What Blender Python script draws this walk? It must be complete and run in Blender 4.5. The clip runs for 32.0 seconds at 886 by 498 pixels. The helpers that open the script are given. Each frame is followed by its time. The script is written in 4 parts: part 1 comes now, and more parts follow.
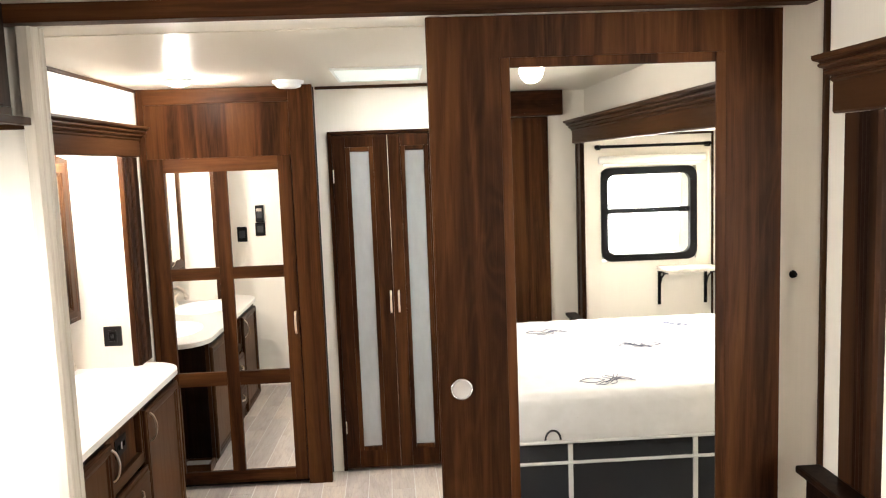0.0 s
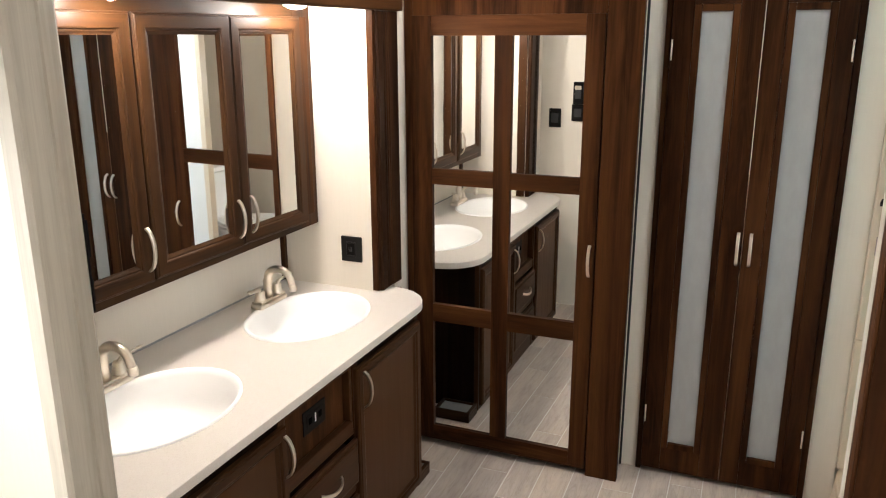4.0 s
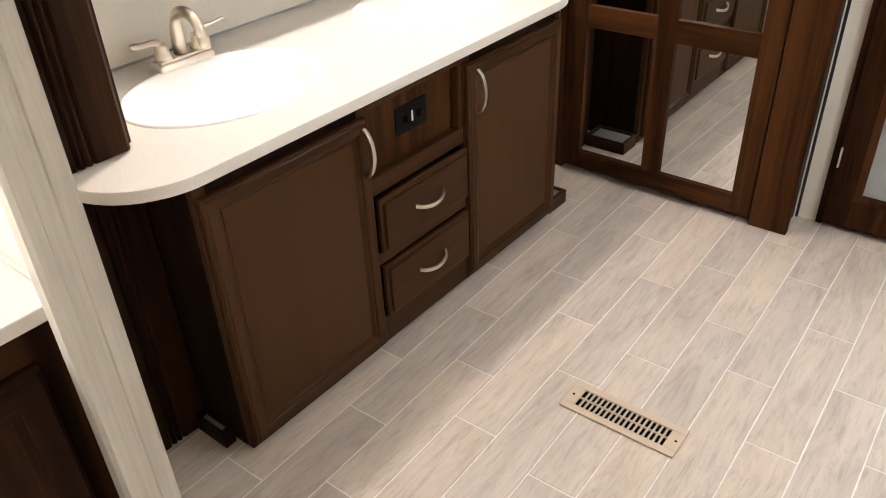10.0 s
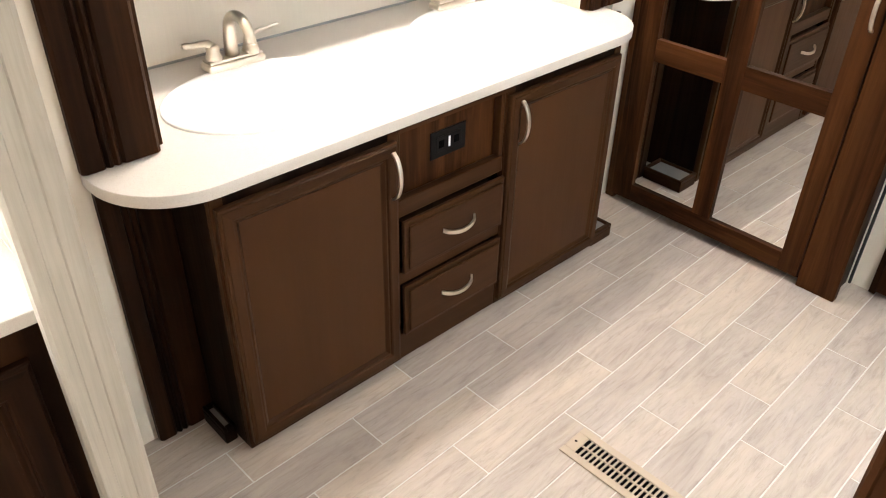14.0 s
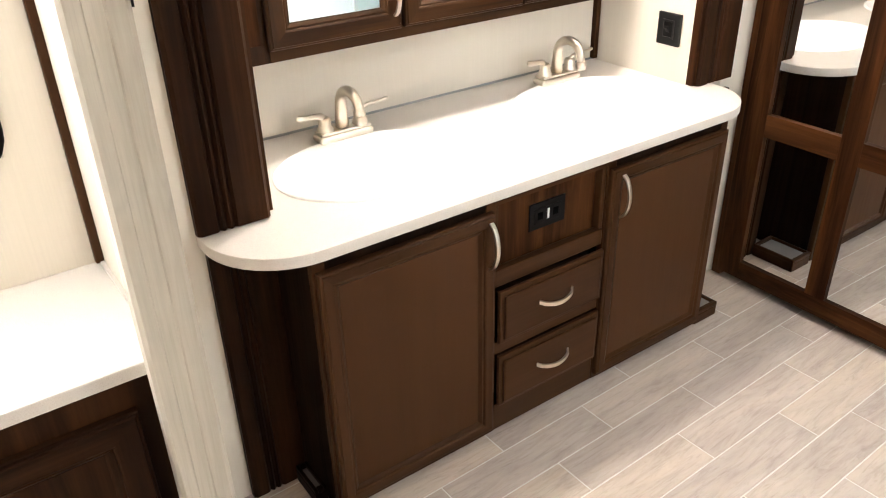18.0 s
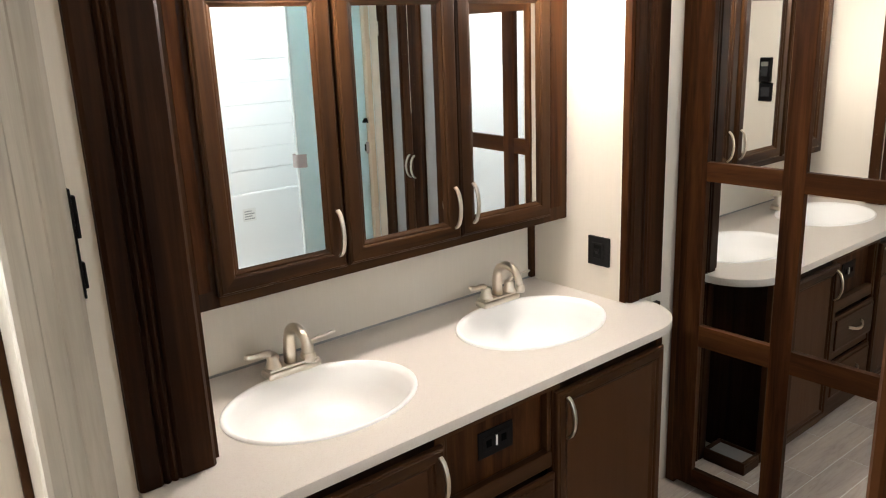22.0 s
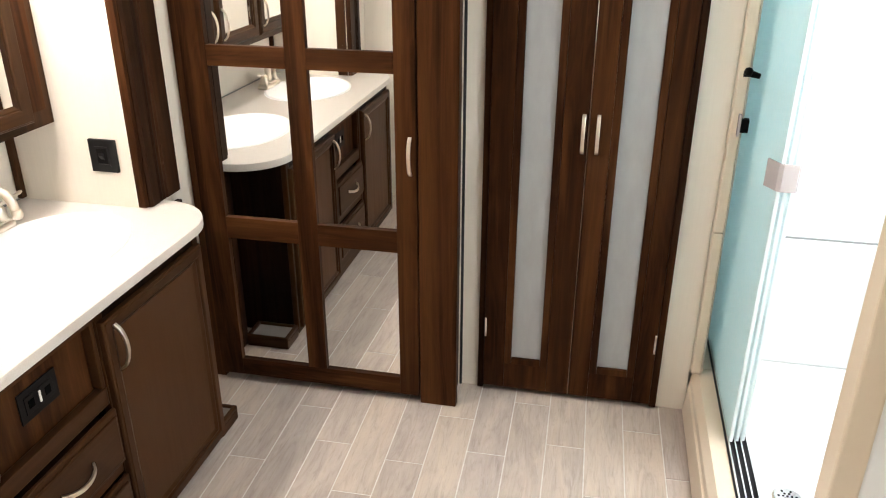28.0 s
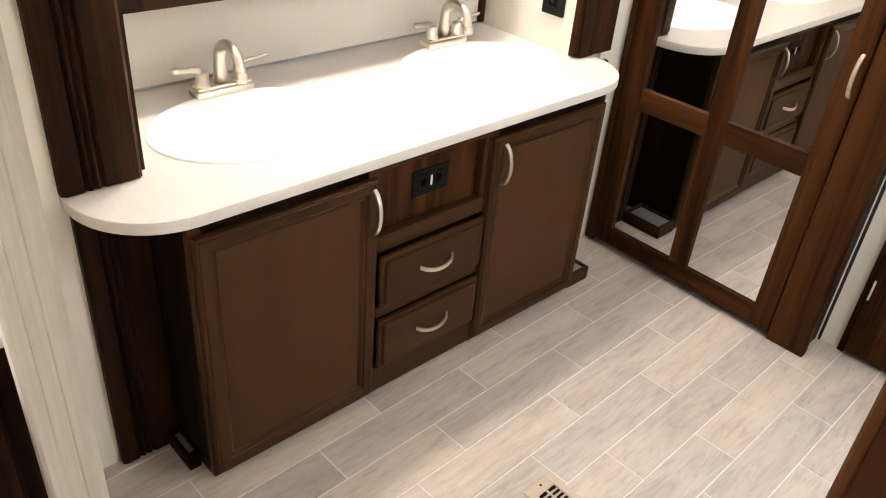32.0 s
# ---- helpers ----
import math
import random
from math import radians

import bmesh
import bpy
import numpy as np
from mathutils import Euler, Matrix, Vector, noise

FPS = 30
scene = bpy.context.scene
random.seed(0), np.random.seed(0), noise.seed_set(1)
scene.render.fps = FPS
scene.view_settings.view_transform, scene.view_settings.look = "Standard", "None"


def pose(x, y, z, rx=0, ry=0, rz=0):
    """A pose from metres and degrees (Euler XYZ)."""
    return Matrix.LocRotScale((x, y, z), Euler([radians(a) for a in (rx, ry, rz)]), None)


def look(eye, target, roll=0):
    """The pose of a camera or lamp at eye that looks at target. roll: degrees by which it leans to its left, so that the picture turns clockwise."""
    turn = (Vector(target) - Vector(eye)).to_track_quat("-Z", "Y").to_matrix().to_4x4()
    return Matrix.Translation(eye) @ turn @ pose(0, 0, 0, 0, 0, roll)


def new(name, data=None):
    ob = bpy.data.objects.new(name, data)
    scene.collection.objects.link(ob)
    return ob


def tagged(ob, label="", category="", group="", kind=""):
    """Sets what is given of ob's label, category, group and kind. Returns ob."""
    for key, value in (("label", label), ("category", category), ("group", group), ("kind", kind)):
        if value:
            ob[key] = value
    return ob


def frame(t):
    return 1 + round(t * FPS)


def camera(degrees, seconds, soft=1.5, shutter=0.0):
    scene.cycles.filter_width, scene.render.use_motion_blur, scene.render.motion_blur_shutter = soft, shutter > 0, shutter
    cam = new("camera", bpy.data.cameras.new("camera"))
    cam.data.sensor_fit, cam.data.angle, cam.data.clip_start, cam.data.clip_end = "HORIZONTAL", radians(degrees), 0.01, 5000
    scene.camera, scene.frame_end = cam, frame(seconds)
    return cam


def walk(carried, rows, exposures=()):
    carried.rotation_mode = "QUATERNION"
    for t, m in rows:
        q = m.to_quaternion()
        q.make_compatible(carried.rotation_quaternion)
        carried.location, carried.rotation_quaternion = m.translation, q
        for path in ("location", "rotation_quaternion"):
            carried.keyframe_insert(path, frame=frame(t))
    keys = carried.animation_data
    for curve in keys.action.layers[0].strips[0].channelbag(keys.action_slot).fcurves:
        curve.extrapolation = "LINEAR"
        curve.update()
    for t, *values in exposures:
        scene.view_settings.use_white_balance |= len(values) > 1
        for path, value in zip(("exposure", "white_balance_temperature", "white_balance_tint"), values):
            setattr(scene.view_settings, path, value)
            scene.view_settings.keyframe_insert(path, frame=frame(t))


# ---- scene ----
LENS = 59.20
cam = camera(LENS, 32.0, soft=1.1)
ROWS = [  # seconds, x, y, z, turn about x, y, z
    (0, 0.200, -0.182, 1.693, 83.61, 2.11, -2.91),
    (0.5, 0.189, 0.013, 1.690, 84.05, 2.16, 3.44),
    (1, 0.175, 0.212, 1.683, 82.67, 2.47, 10.29),
    (1.5, 0.202, 0.430, 1.701, 82.05, 2.35, 13.73),
    (2, 0.223, 0.580, 1.704, 81.63, 1.66, 16.04),
    (2.5, 0.209, 0.726, 1.691, 80.73, 1.16, 17.57),
    (4.5, 0.166, 1.243, 1.686, 70.92, -0.26, 24.66),
    (5, 0.152, 1.349, 1.668, 67.73, -0.95, 26.66),
    (5.5, 0.118, 1.477, 1.654, 68.08, -0.91, 29.22),
    (6, 0.119, 1.553, 1.652, 67.17, -1.57, 32.07),
    (6.5, 0.185, 1.607, 1.623, 65.93, -1.01, 38.30),
    (7, 0.273, 1.615, 1.599, 62.90, -0.64, 43.98),
    (7.5, 0.321, 1.582, 1.573, 62.10, -1.13, 46.10),
    (8, 0.342, 1.545, 1.552, 62.22, -1.24, 47.18),
    (8.5, 0.345, 1.539, 1.529, 61.33, -0.13, 48.00),
    (9, 0.334, 1.554, 1.500, 59.54, 0.03, 46.72),
    (9.5, 0.300, 1.544, 1.466, 57.89, 0.85, 44.15),
    (10, 0.240, 1.526, 1.416, 56.46, 2.10, 38.16),
    (10.5, 0.211, 1.525, 1.366, 55.58, 3.73, 32.28),
    (11, 0.192, 1.519, 1.328, 56.18, 4.89, 26.95),
    (11.5, 0.177, 1.504, 1.312, 57.41, 5.83, 23.64),
    (12, 0.168, 1.506, 1.315, 57.66, 5.36, 21.97),
    (12.5, 0.182, 1.530, 1.348, 57.11, 4.20, 24.44),
    (13, 0.216, 1.577, 1.401, 56.32, 2.60, 31.68),
    (13.5, 0.257, 1.622, 1.465, 56.44, -0.24, 40.90),
    (14, 0.295, 1.661, 1.495, 55.59, -1.00, 46.78),
    (14.5, 0.320, 1.685, 1.508, 54.62, -1.17, 51.83),
    (16.5, 0.266, 1.665, 1.500, 53.43, -3.09, 53.69),
    (17, 0.284, 1.657, 1.494, 56.02, -1.52, 53.72),
    (17.5, 0.304, 1.660, 1.492, 58.95, -0.35, 54.15),
    (18, 0.314, 1.667, 1.502, 60.72, 1.27, 54.29),
    (18.5, 0.311, 1.669, 1.515, 62.76, 1.95, 54.12),
    (19, 0.313, 1.666, 1.532, 65.16, 1.86, 53.88),
    (19.5, 0.322, 1.661, 1.547, 66.91, 2.25, 53.48),
    (20, 0.337, 1.657, 1.564, 70.12, 2.87, 53.34),
    (20.5, 0.351, 1.666, 1.584, 71.89, 3.47, 53.66),
    (21, 0.357, 1.669, 1.606, 73.03, 3.74, 53.71),
    (21.5, 0.351, 1.672, 1.615, 74.35, 3.40, 53.08),
    (22, 0.336, 1.679, 1.617, 74.49, 2.25, 50.23),
    (22.5, 0.311, 1.681, 1.613, 74.66, 0.63, 43.60),
    (23, 0.266, 1.674, 1.605, 74.80, -0.36, 37.05),
    (23.5, 0.217, 1.651, 1.599, 76.23, -0.71, 31.14),
    (24, 0.184, 1.647, 1.598, 77.87, -0.71, 24.41),
    (24.5, 0.164, 1.640, 1.601, 78.58, -0.79, 18.24),
    (26.5, 0.149, 1.692, 1.659, 72.60, 0.92, 11.48),
    (27, 0.151, 1.703, 1.638, 69.84, 1.07, 11.15),
    (27.5, 0.152, 1.703, 1.613, 67.73, 1.02, 11.03),
    (28, 0.162, 1.707, 1.594, 65.67, -0.16, 11.97),
    (28.5, 0.176, 1.709, 1.575, 63.66, -1.55, 14.28),
    (29, 0.193, 1.697, 1.561, 62.18, -2.05, 21.17),
    (29.5, 0.217, 1.698, 1.556, 61.85, -2.22, 27.86),
    (30, 0.236, 1.697, 1.551, 60.74, -3.01, 33.33),
    (30.5, 0.257, 1.690, 1.545, 60.36, -4.35, 38.88),
    (31, 0.278, 1.672, 1.537, 59.24, -5.49, 42.79),
    (31.5, 0.288, 1.675, 1.533, 57.92, -5.61, 46.36),
    (32, 0.297, 1.677, 1.535, 57.25, -4.40, 47.54),
]
# seconds, stops
EXPOSURES = ((0.0, 0.15), (1.0, -0.15), (2.0, -0.55), (4.5, -0.65), (6.0, -0.6), (9.0, -0.45), (11.0, 0.02), (12.0, 0.07), (13.0, 0.12), (14.5, 0.08), (17.0, 0.12), (18.0, 0.1), (19.0, -0.45), (20.0, -0.75), (21.0, -0.85), (24.0, -0.85), (25.5, -0.55), (27.0, -0.28), (28.0, -0.15), (30.0, 0.2), (32.0, -0.05))
walk(cam, [(t, pose(x, y, z, rx, ry, rz)) for t, x, y, z, rx, ry, rz in ROWS], EXPOSURES)

# ---------------------------------------------------------------- world, lights
world = bpy.data.worlds.new("world")
scene.world = world
world.use_nodes = True
wn = world.node_tree.nodes
sky = wn.new("ShaderNodeTexSky")
sky.sky_type = "NISHITA"
sky.sun_disc = False
sky.sun_elevation = radians(48)
sky.sun_rotation = radians(120)
wn["Background"].inputs["Strength"].default_value = 0.12
world.node_tree.links.new(sky.outputs[0], wn["Background"].inputs[0])


def lamp(name, kind, at, power, colour, size=0.05, target=None, size_y=None):
    data = bpy.data.lights.new(name, kind)
    data.energy, data.color = power, colour
    if kind == "AREA":
        data.size = size
        if size_y:
            data.shape, data.size_y = "RECTANGLE", size_y
    elif kind == "SUN":
        data.angle = radians(size)
    else:
        data.shadow_soft_size = size
    ob = new(name, data)
    ob.matrix_world = look(at, target) if target else pose(*at)
    return ob


WARM = (1.0, 0.905, 0.825)
COOL = (0.93, 0.97, 1.0)
HAZE = (1.0, 0.985, 0.955)
lamp("sun", "SUN", (4, -6, 8), 3.0, (1.0, 0.95, 0.87), 0.5, (0, 0, 0))
lamp("ceiling_bulb_bath", "POINT", (-0.81, 3.50, 2.055), 19.0, WARM, 0.035)
lamp("slide_bulb_far", "POINT", (-1.285, 3.385, 1.770), 22.0, WARM, 0.035)
lamp("slide_diffuser_far", "AREA", (-1.285, 3.385, 1.785), 6.0, WARM, 0.09, (-1.285, 3.385 + 1e-4, 0))
lamp("slide_bulb_near", "POINT", (-1.285, 2.60, 1.770), 22.0, WARM, 0.035)
lamp("slide_diffuser_near", "AREA", (-1.285, 2.60, 1.785), 6.0, WARM, 0.09, (-1.285, 2.60 + 1e-4, 0))
# assumed lamp over the toilet, out of view, added as fill
lamp("added_fill_toilet", "POINT", (0.60, 2.35, 2.055), 1.6, WARM, 0.05)
lamp("ceiling_bulb_bed", "POINT", (0.75, 0.61, 2.055), 6.5, WARM, 0.05)
lamp("ceiling_bulb_wardrobe", "POINT", (-0.2, 0.9, 2.055), 4.0, WARM, 0.05)
lamp("shower_skylight_sky", "AREA", (0.86, 3.45, 2.10), 44.0, COOL, 0.36, (0.86, 3.45, 0), 0.55)
lamp("roof_vent_sky", "AREA", (0.10, 3.50, 2.09), 1.0, COOL, 0.32, (0.10, 3.50, 0), 0.36)
lamp("bed_window_sky", "AREA", (1.65, -0.87, 1.33), 52.0, HAZE, 0.50, (1.55, 2, 1.0), 0.48)
lamp("wardrobe_window_sky", "AREA", (-1.235, 1.25, 1.28), 46.0, HAZE, 0.9, (0.6, 1.25, 0.1), 0.56)


# ---------------------------------------------------------------- materials
def material(name, base, rough=0.5, metal=0.0):
    m = bpy.data.materials.new(name)
    m.use_nodes = True
    b = m.node_tree.nodes["Principled BSDF"]
    b.inputs["Base Color"].default_value = (*base, 1)
    b.inputs["Roughness"].default_value = rough
    b.inputs["Metallic"].default_value = metal
    return m


class Nodes:
    """Short hands for building a node tree."""

    def __init__(self, m):
        self.t = m.node_tree
        self.b = self.t.nodes["Principled BSDF"]

    def node(self, kind, **inputs):
        n = self.t.nodes.new(kind)
        for k, v in inputs.items():
            n.inputs[k.replace("_", " ")].default_value = v
        return n

    def link(self, a, b):
        self.t.links.new(a, b)

    def coords(self, scale, turn=(0, 0, 0), per_object=True):
        tc = self.node("ShaderNodeTexCoord")
        mp = self.node("ShaderNodeMapping")
        mp.inputs["Scale"].default_value = scale
        mp.inputs["Rotation"].default_value = turn
        self.link(tc.outputs["Object"], mp.inputs["Vector"])
        if per_object:
            info = self.node("ShaderNodeObjectInfo")
            mul = self.node("ShaderNodeMath")
            mul.operation = "MULTIPLY"
            mul.inputs[1].default_value = 37.0
            self.link(info.outputs["Random"], mul.inputs[0])
            add = self.node("ShaderNodeVectorMath")
            self.link(mp.outputs[0], add.inputs[0])
            self.link(mul.outputs[0], add.inputs[1])
            return add.outputs[0]
        return mp.outputs[0]

    def noise(self, vec, scale, detail=4.0, rough=0.55, distort=0.0):
        n = self.node("ShaderNodeTexNoise", Scale=scale, Detail=detail, Roughness=rough, Distortion=distort)
        self.link(vec, n.inputs["Vector"])
        return n.outputs["Fac"]

    def ramp(self, fac, stops):
        n = self.node("ShaderNodeValToRGB")
        e = n.color_ramp.elements
        while len(e) < len(stops):
            e.new(0.5)
        for el, (p, c) in zip(e, stops):
            el.position, el.color = p, (*c, 1)
        self.link(fac, n.inputs[0])
        return n.outputs[0]

    def mix(self, a, b, fac, kind="MIX"):
        n = self.node("ShaderNodeMix")
        n.data_type, n.blend_type = "RGBA", kind
        for s, v in ((0, fac), (6, a), (7, b)):
            if isinstance(v, bpy.types.NodeSocket):
                self.link(v, n.inputs[s])
            else:
                n.inputs[s].default_value = v if s == 0 else (*v, 1)
        return n.outputs[2]

    def bump(self, height, strength, distance):
        n = self.node("ShaderNodeBump", Strength=strength, Distance=distance)
        self.link(height, n.inputs["Height"])
        self.link(n.outputs[0], self.b.inputs["Normal"])


def wood(name, dark, mid, light, along, rough=0.42, fine=1.0, figure=1.0, gloss=0.06, wide=15.0, relief=0.15):
    """Stained wood or wood-print laminate, its grain running along the given axis."""
    m = material(name, mid, rough)
    k = Nodes(m)
    k.b.inputs["Specular IOR Level"].default_value = gloss
    axis = "xyz".index(along)
    bands, long, streaks, pores = [wide] * 3, [6.0] * 3, [64.0] * 3, [240.0] * 3
    bands[axis], long[axis], streaks[axis], pores[axis] = 0.55, 0.9, 2.6, 7.0
    band = k.noise(k.coords(bands), 1.0, 3, 0.55, 1.0)
    broad = k.noise(k.coords(long), 1.0, 2, 0.5, 1.3)
    grain = k.noise(k.coords(streaks), 1.0, 4, 0.65, 1.2)
    pore = k.noise(k.coords(pores), 1.2, 3, 0.7, 0.2)
    # cathedral rings: a fine wave over the warped broad noise
    ring_fac = k.node("ShaderNodeMath")
    ring_fac.operation = "MULTIPLY"
    ring_fac.inputs[1].default_value = 70.0
    k.link(broad, ring_fac.inputs[0])
    wave = k.node("ShaderNodeMath")
    wave.operation = "SINE"
    k.link(ring_fac.outputs[0], wave.inputs[0])
    half = k.node("ShaderNodeMapRange")
    half.inputs["From Min"].default_value = -1.0
    k.link(wave.outputs[0], half.inputs[0])
    c1 = k.ramp(band, ((0.37, dark), (0.48, mid), (0.62, light)))
    c2 = k.ramp(grain, ((0.34, dark), (0.52, mid), (0.70, light)))
    c3 = k.ramp(half.outputs[0], ((0.0, dark), (0.35, mid), (1.0, light)))
    col = k.mix(c1, c2, 0.30)
    col = k.mix(col, c3, 0.20 * figure)
    col = k.mix(col, dark, k.ramp(pore, ((0.50, (0, 0, 0)), (0.72, (0.6 * fine,) * 3))))
    k.link(col, k.b.inputs["Base Color"])
    r = k.ramp(grain, ((0.2, (rough + 0.12,) * 3), (0.8, (rough - 0.05,) * 3)))
    k.link(r, k.b.inputs["Roughness"])
    k.bump(pore, relief, 0.0004)
    return m


WALNUT = dict(dark=(0.0115, 0.0040, 0.0016), mid=(0.0300, 0.0108, 0.0041), light=(0.080, 0.0300, 0.0105))
STAIN = dict(dark=(0.0300, 0.0122, 0.0048), mid=(0.0400, 0.0166, 0.0067), light=(0.0520, 0.0220, 0.0090))
walnut_z = wood("walnut_upright", along="z", rough=0.40, fine=0.40, figure=0.5, gloss=0.04, wide=9.0, **WALNUT)
walnut_x = wood("walnut_across", along="x", rough=0.40, fine=0.40, figure=0.5, gloss=0.04, wide=9.0, **WALNUT)
stain_z = wood("stained_maple_upright", along="z", rough=0.30, fine=0.25, figure=0.08, gloss=0.065, relief=0.03, **STAIN)
stain_x = wood("stained_maple_across", along="x", rough=0.30, fine=0.25, figure=0.08, gloss=0.065, relief=0.03, **STAIN)
stain_y = wood("stained_maple_lengthwise", along="y", rough=0.30, fine=0.35, figure=0.12, gloss=0.06, **STAIN)
VENEER = dict(dark=(0.0455, 0.0190, 0.0074), mid=(0.0505, 0.0213, 0.0084), light=(0.0570, 0.0243, 0.0097))
veneer_z = wood("veneer_panel_upright", along="z", rough=0.32, fine=0.10, figure=0.04, gloss=0.06, wide=5.0, relief=0.02, **VENEER)
CABINET = dict(dark=(0.0130, 0.0050, 0.0018), mid=(0.0290, 0.0118, 0.0041), light=(0.0540, 0.0228, 0.0080))
amber_z = wood("amber_stained_upright", along="z", rough=0.34, fine=0.5, figure=0.3, gloss=0.11, **CABINET)
amber_x = wood("amber_stained_across", along="x", rough=0.34, fine=0.5, figure=0.3, gloss=0.11, **CABINET)
# near-black stain for dark wood; on the vanity's upper rails it paints shade
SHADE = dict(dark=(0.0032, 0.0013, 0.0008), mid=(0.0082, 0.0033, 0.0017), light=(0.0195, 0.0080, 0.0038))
POST = dict(dark=(0.0085, 0.0034, 0.0017), mid=(0.0200, 0.0080, 0.0036), light=(0.042, 0.0168, 0.0072))
post_x = wood("dark_casing_across", along="x", rough=0.34, fine=0.4, figure=0.3, gloss=0.05, **POST)
post_z = wood("dark_casing_upright", along="z", rough=0.34, fine=0.4, figure=0.3, gloss=0.05, **POST)
shade_z = wood("espresso_and_shade_upright", along="z", rough=0.36, fine=0.5, figure=0.3, gloss=0.06, **SHADE)


def wall_vinyl(name, base, tone):
    """Vinyl wall board with faint upright threads."""
    m = material(name, base, 0.55)
    k = Nodes(m)
    threads = k.noise(k.coords((190, 190, 4), per_object=False), 1.0, 4, 0.65)
    cloud = k.noise(k.coords((2.2, 2.2, 1.2), per_object=False), 1.0, 3, 0.5)
    c = k.ramp(threads, ((0.3, tuple(v * tone for v in base)), (0.7, base)))
    c = k.mix(c, tuple(v * 0.94 for v in base), cloud)
    k.link(c, k.b.inputs["Base Color"])
    k.bump(threads, 0.08, 0.0004)
    return m


wall_mat = wall_vinyl("wall_vinyl", (0.77, 0.71, 0.62), 0.93)
ceiling_mat = material("ceiling_board", (0.68, 0.625, 0.53), 0.36)
ceiling_mat.node_tree.nodes["Principled BSDF"].inputs["Specular IOR Level"].default_value = 0.3
k = Nodes(ceiling_mat)
k.bump(k.noise(k.coords((30, 30, 30), per_object=False), 1.0, 3), 0.05, 0.001)

casing_mat = wood("grey_casing_print", (0.35, 0.31, 0.255), (0.46, 0.415, 0.345), (0.55, 0.50, 0.425), "z", 0.5, fine=0.5, figure=0.5, gloss=0.3)

tile_mat = material("plank_tile", (0.35, 0.3, 0.26), 0.42)
k = Nodes(tile_mat)
g1 = k.noise(k.coords((9, 2.0, 9)), 1.0, 4, 0.55, 1.2)
g2 = k.noise(k.coords((110, 8, 110)), 1.0, 4, 0.65, 1.0)
g3 = k.noise(k.coords((30, 4.5, 30)), 1.0, 5, 0.62, 2.4)
c = k.ramp(g1, ((0.30, (0.275, 0.230, 0.197)), (0.5, (0.348, 0.299, 0.259)), (0.70, (0.425, 0.370, 0.322))))
c2 = k.ramp(g3, ((0.30, (0.232, 0.188, 0.156)), (0.46, (0.342, 0.293, 0.253)), (0.72, (0.425, 0.370, 0.321))))
c = k.mix(c, c2, 0.50)
c = k.mix(c, (0.205, 0.168, 0.140), k.ramp(g2, ((0.27, (0.55,) * 3), (0.47, (0, 0, 0)))))
fleck = k.noise(k.coords((60, 14, 60)), 1.0, 4, 0.65, 1.6)
c = k.mix(c, (0.185, 0.148, 0.122), k.ramp(fleck, ((0.58, (0, 0, 0)), (0.74, (0.42,) * 3))))
knot = k.noise(k.coords((22, 3.5, 22)), 1.0, 4, 0.55, 1.4)
c = k.mix(c, (0.425, 0.358, 0.282), k.ramp(knot, ((0.46, (0, 0, 0)), (0.70, (0.40,) * 3))))
info = k.node("ShaderNodeObjectInfo")
tint = k.ramp(info.outputs["Random"], ((0.0, (1.11, 1.10, 1.13)), (0.25, (1.24, 1.215, 1.22)), (0.5, (1.15, 1.14, 1.18)), (0.75, (1.28, 1.25, 1.23)), (1.0, (1.34, 1.30, 1.265))))
c = k.mix(c, tint, 1.0, "MULTIPLY")
k.link(c, k.b.inputs["Base Color"])
k.bump(g2, 0.12, 0.0004)
grout_mat = material("grout_line", (0.58, 0.55, 0.51), 0.7)
k = Nodes(grout_mat)
gn = k.noise(k.coords((40, 40, 40), per_object=False), 1.0, 4)
k.link(k.ramp(gn, ((0.3, (0.56, 0.535, 0.50)), (0.7, (0.67, 0.645, 0.61)))), k.b.inputs["Base Color"])

counter_mat = material("speckled_laminate", (0.78, 0.755, 0.70), 0.32)
k = Nodes(counter_mat)
sp = k.noise(k.coords((420, 420, 420), per_object=False), 1.0, 2, 0.6)
cl = k.noise(k.coords((28, 28, 28), per_object=False), 1.0, 5, 0.6)
c = k.ramp(sp, ((0.28, (0.54, 0.49, 0.445)), (0.42, (0.625, 0.58, 0.535)), (0.75, (0.685, 0.645, 0.60))))
c = k.mix(c, (0.63, 0.585, 0.535), k.ramp(cl, ((0.45, (0, 0, 0)), (0.7, (0.55, 0.55, 0.55)))))
k.link(c, k.b.inputs["Base Color"])

porcelain = material("sink_white", (0.955, 0.955, 0.945), 0.28)
plastic_white = material("plastic_white", (0.82, 0.82, 0.80), 0.35)
acrylic = material("shower_acrylic", (0.86, 0.87, 0.87), 0.22)
pan_mat = material("pan_bone", (0.68, 0.575, 0.445), 0.3)
vent_mat = material("vent_tan", (0.44, 0.35, 0.265), 0.45)
black = material("black_plastic", (0.006, 0.0055, 0.0055), 0.45)
black.node_tree.nodes["Principled BSDF"].inputs["Specular IOR Level"].default_value = 0.06
pull_mat = material("satin_grey_pull", (0.34, 0.31, 0.285), 0.38)
gloss_black = material("gloss_black_plastic", (0.010, 0.0092, 0.0092), 0.30)
gloss_black.node_tree.nodes["Principled BSDF"].inputs["Specular IOR Level"].default_value = 0.2
rubber = material("black_seal", (0.01, 0.01, 0.011), 0.6)
# flat black that paints unlit gaps and hollows; also on sockets and screws
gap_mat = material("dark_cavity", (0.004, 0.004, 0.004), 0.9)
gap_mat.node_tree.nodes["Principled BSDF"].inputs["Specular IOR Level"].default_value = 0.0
nickel = material("brushed_nickel", (0.72, 0.65, 0.56), 0.28, 1.0)
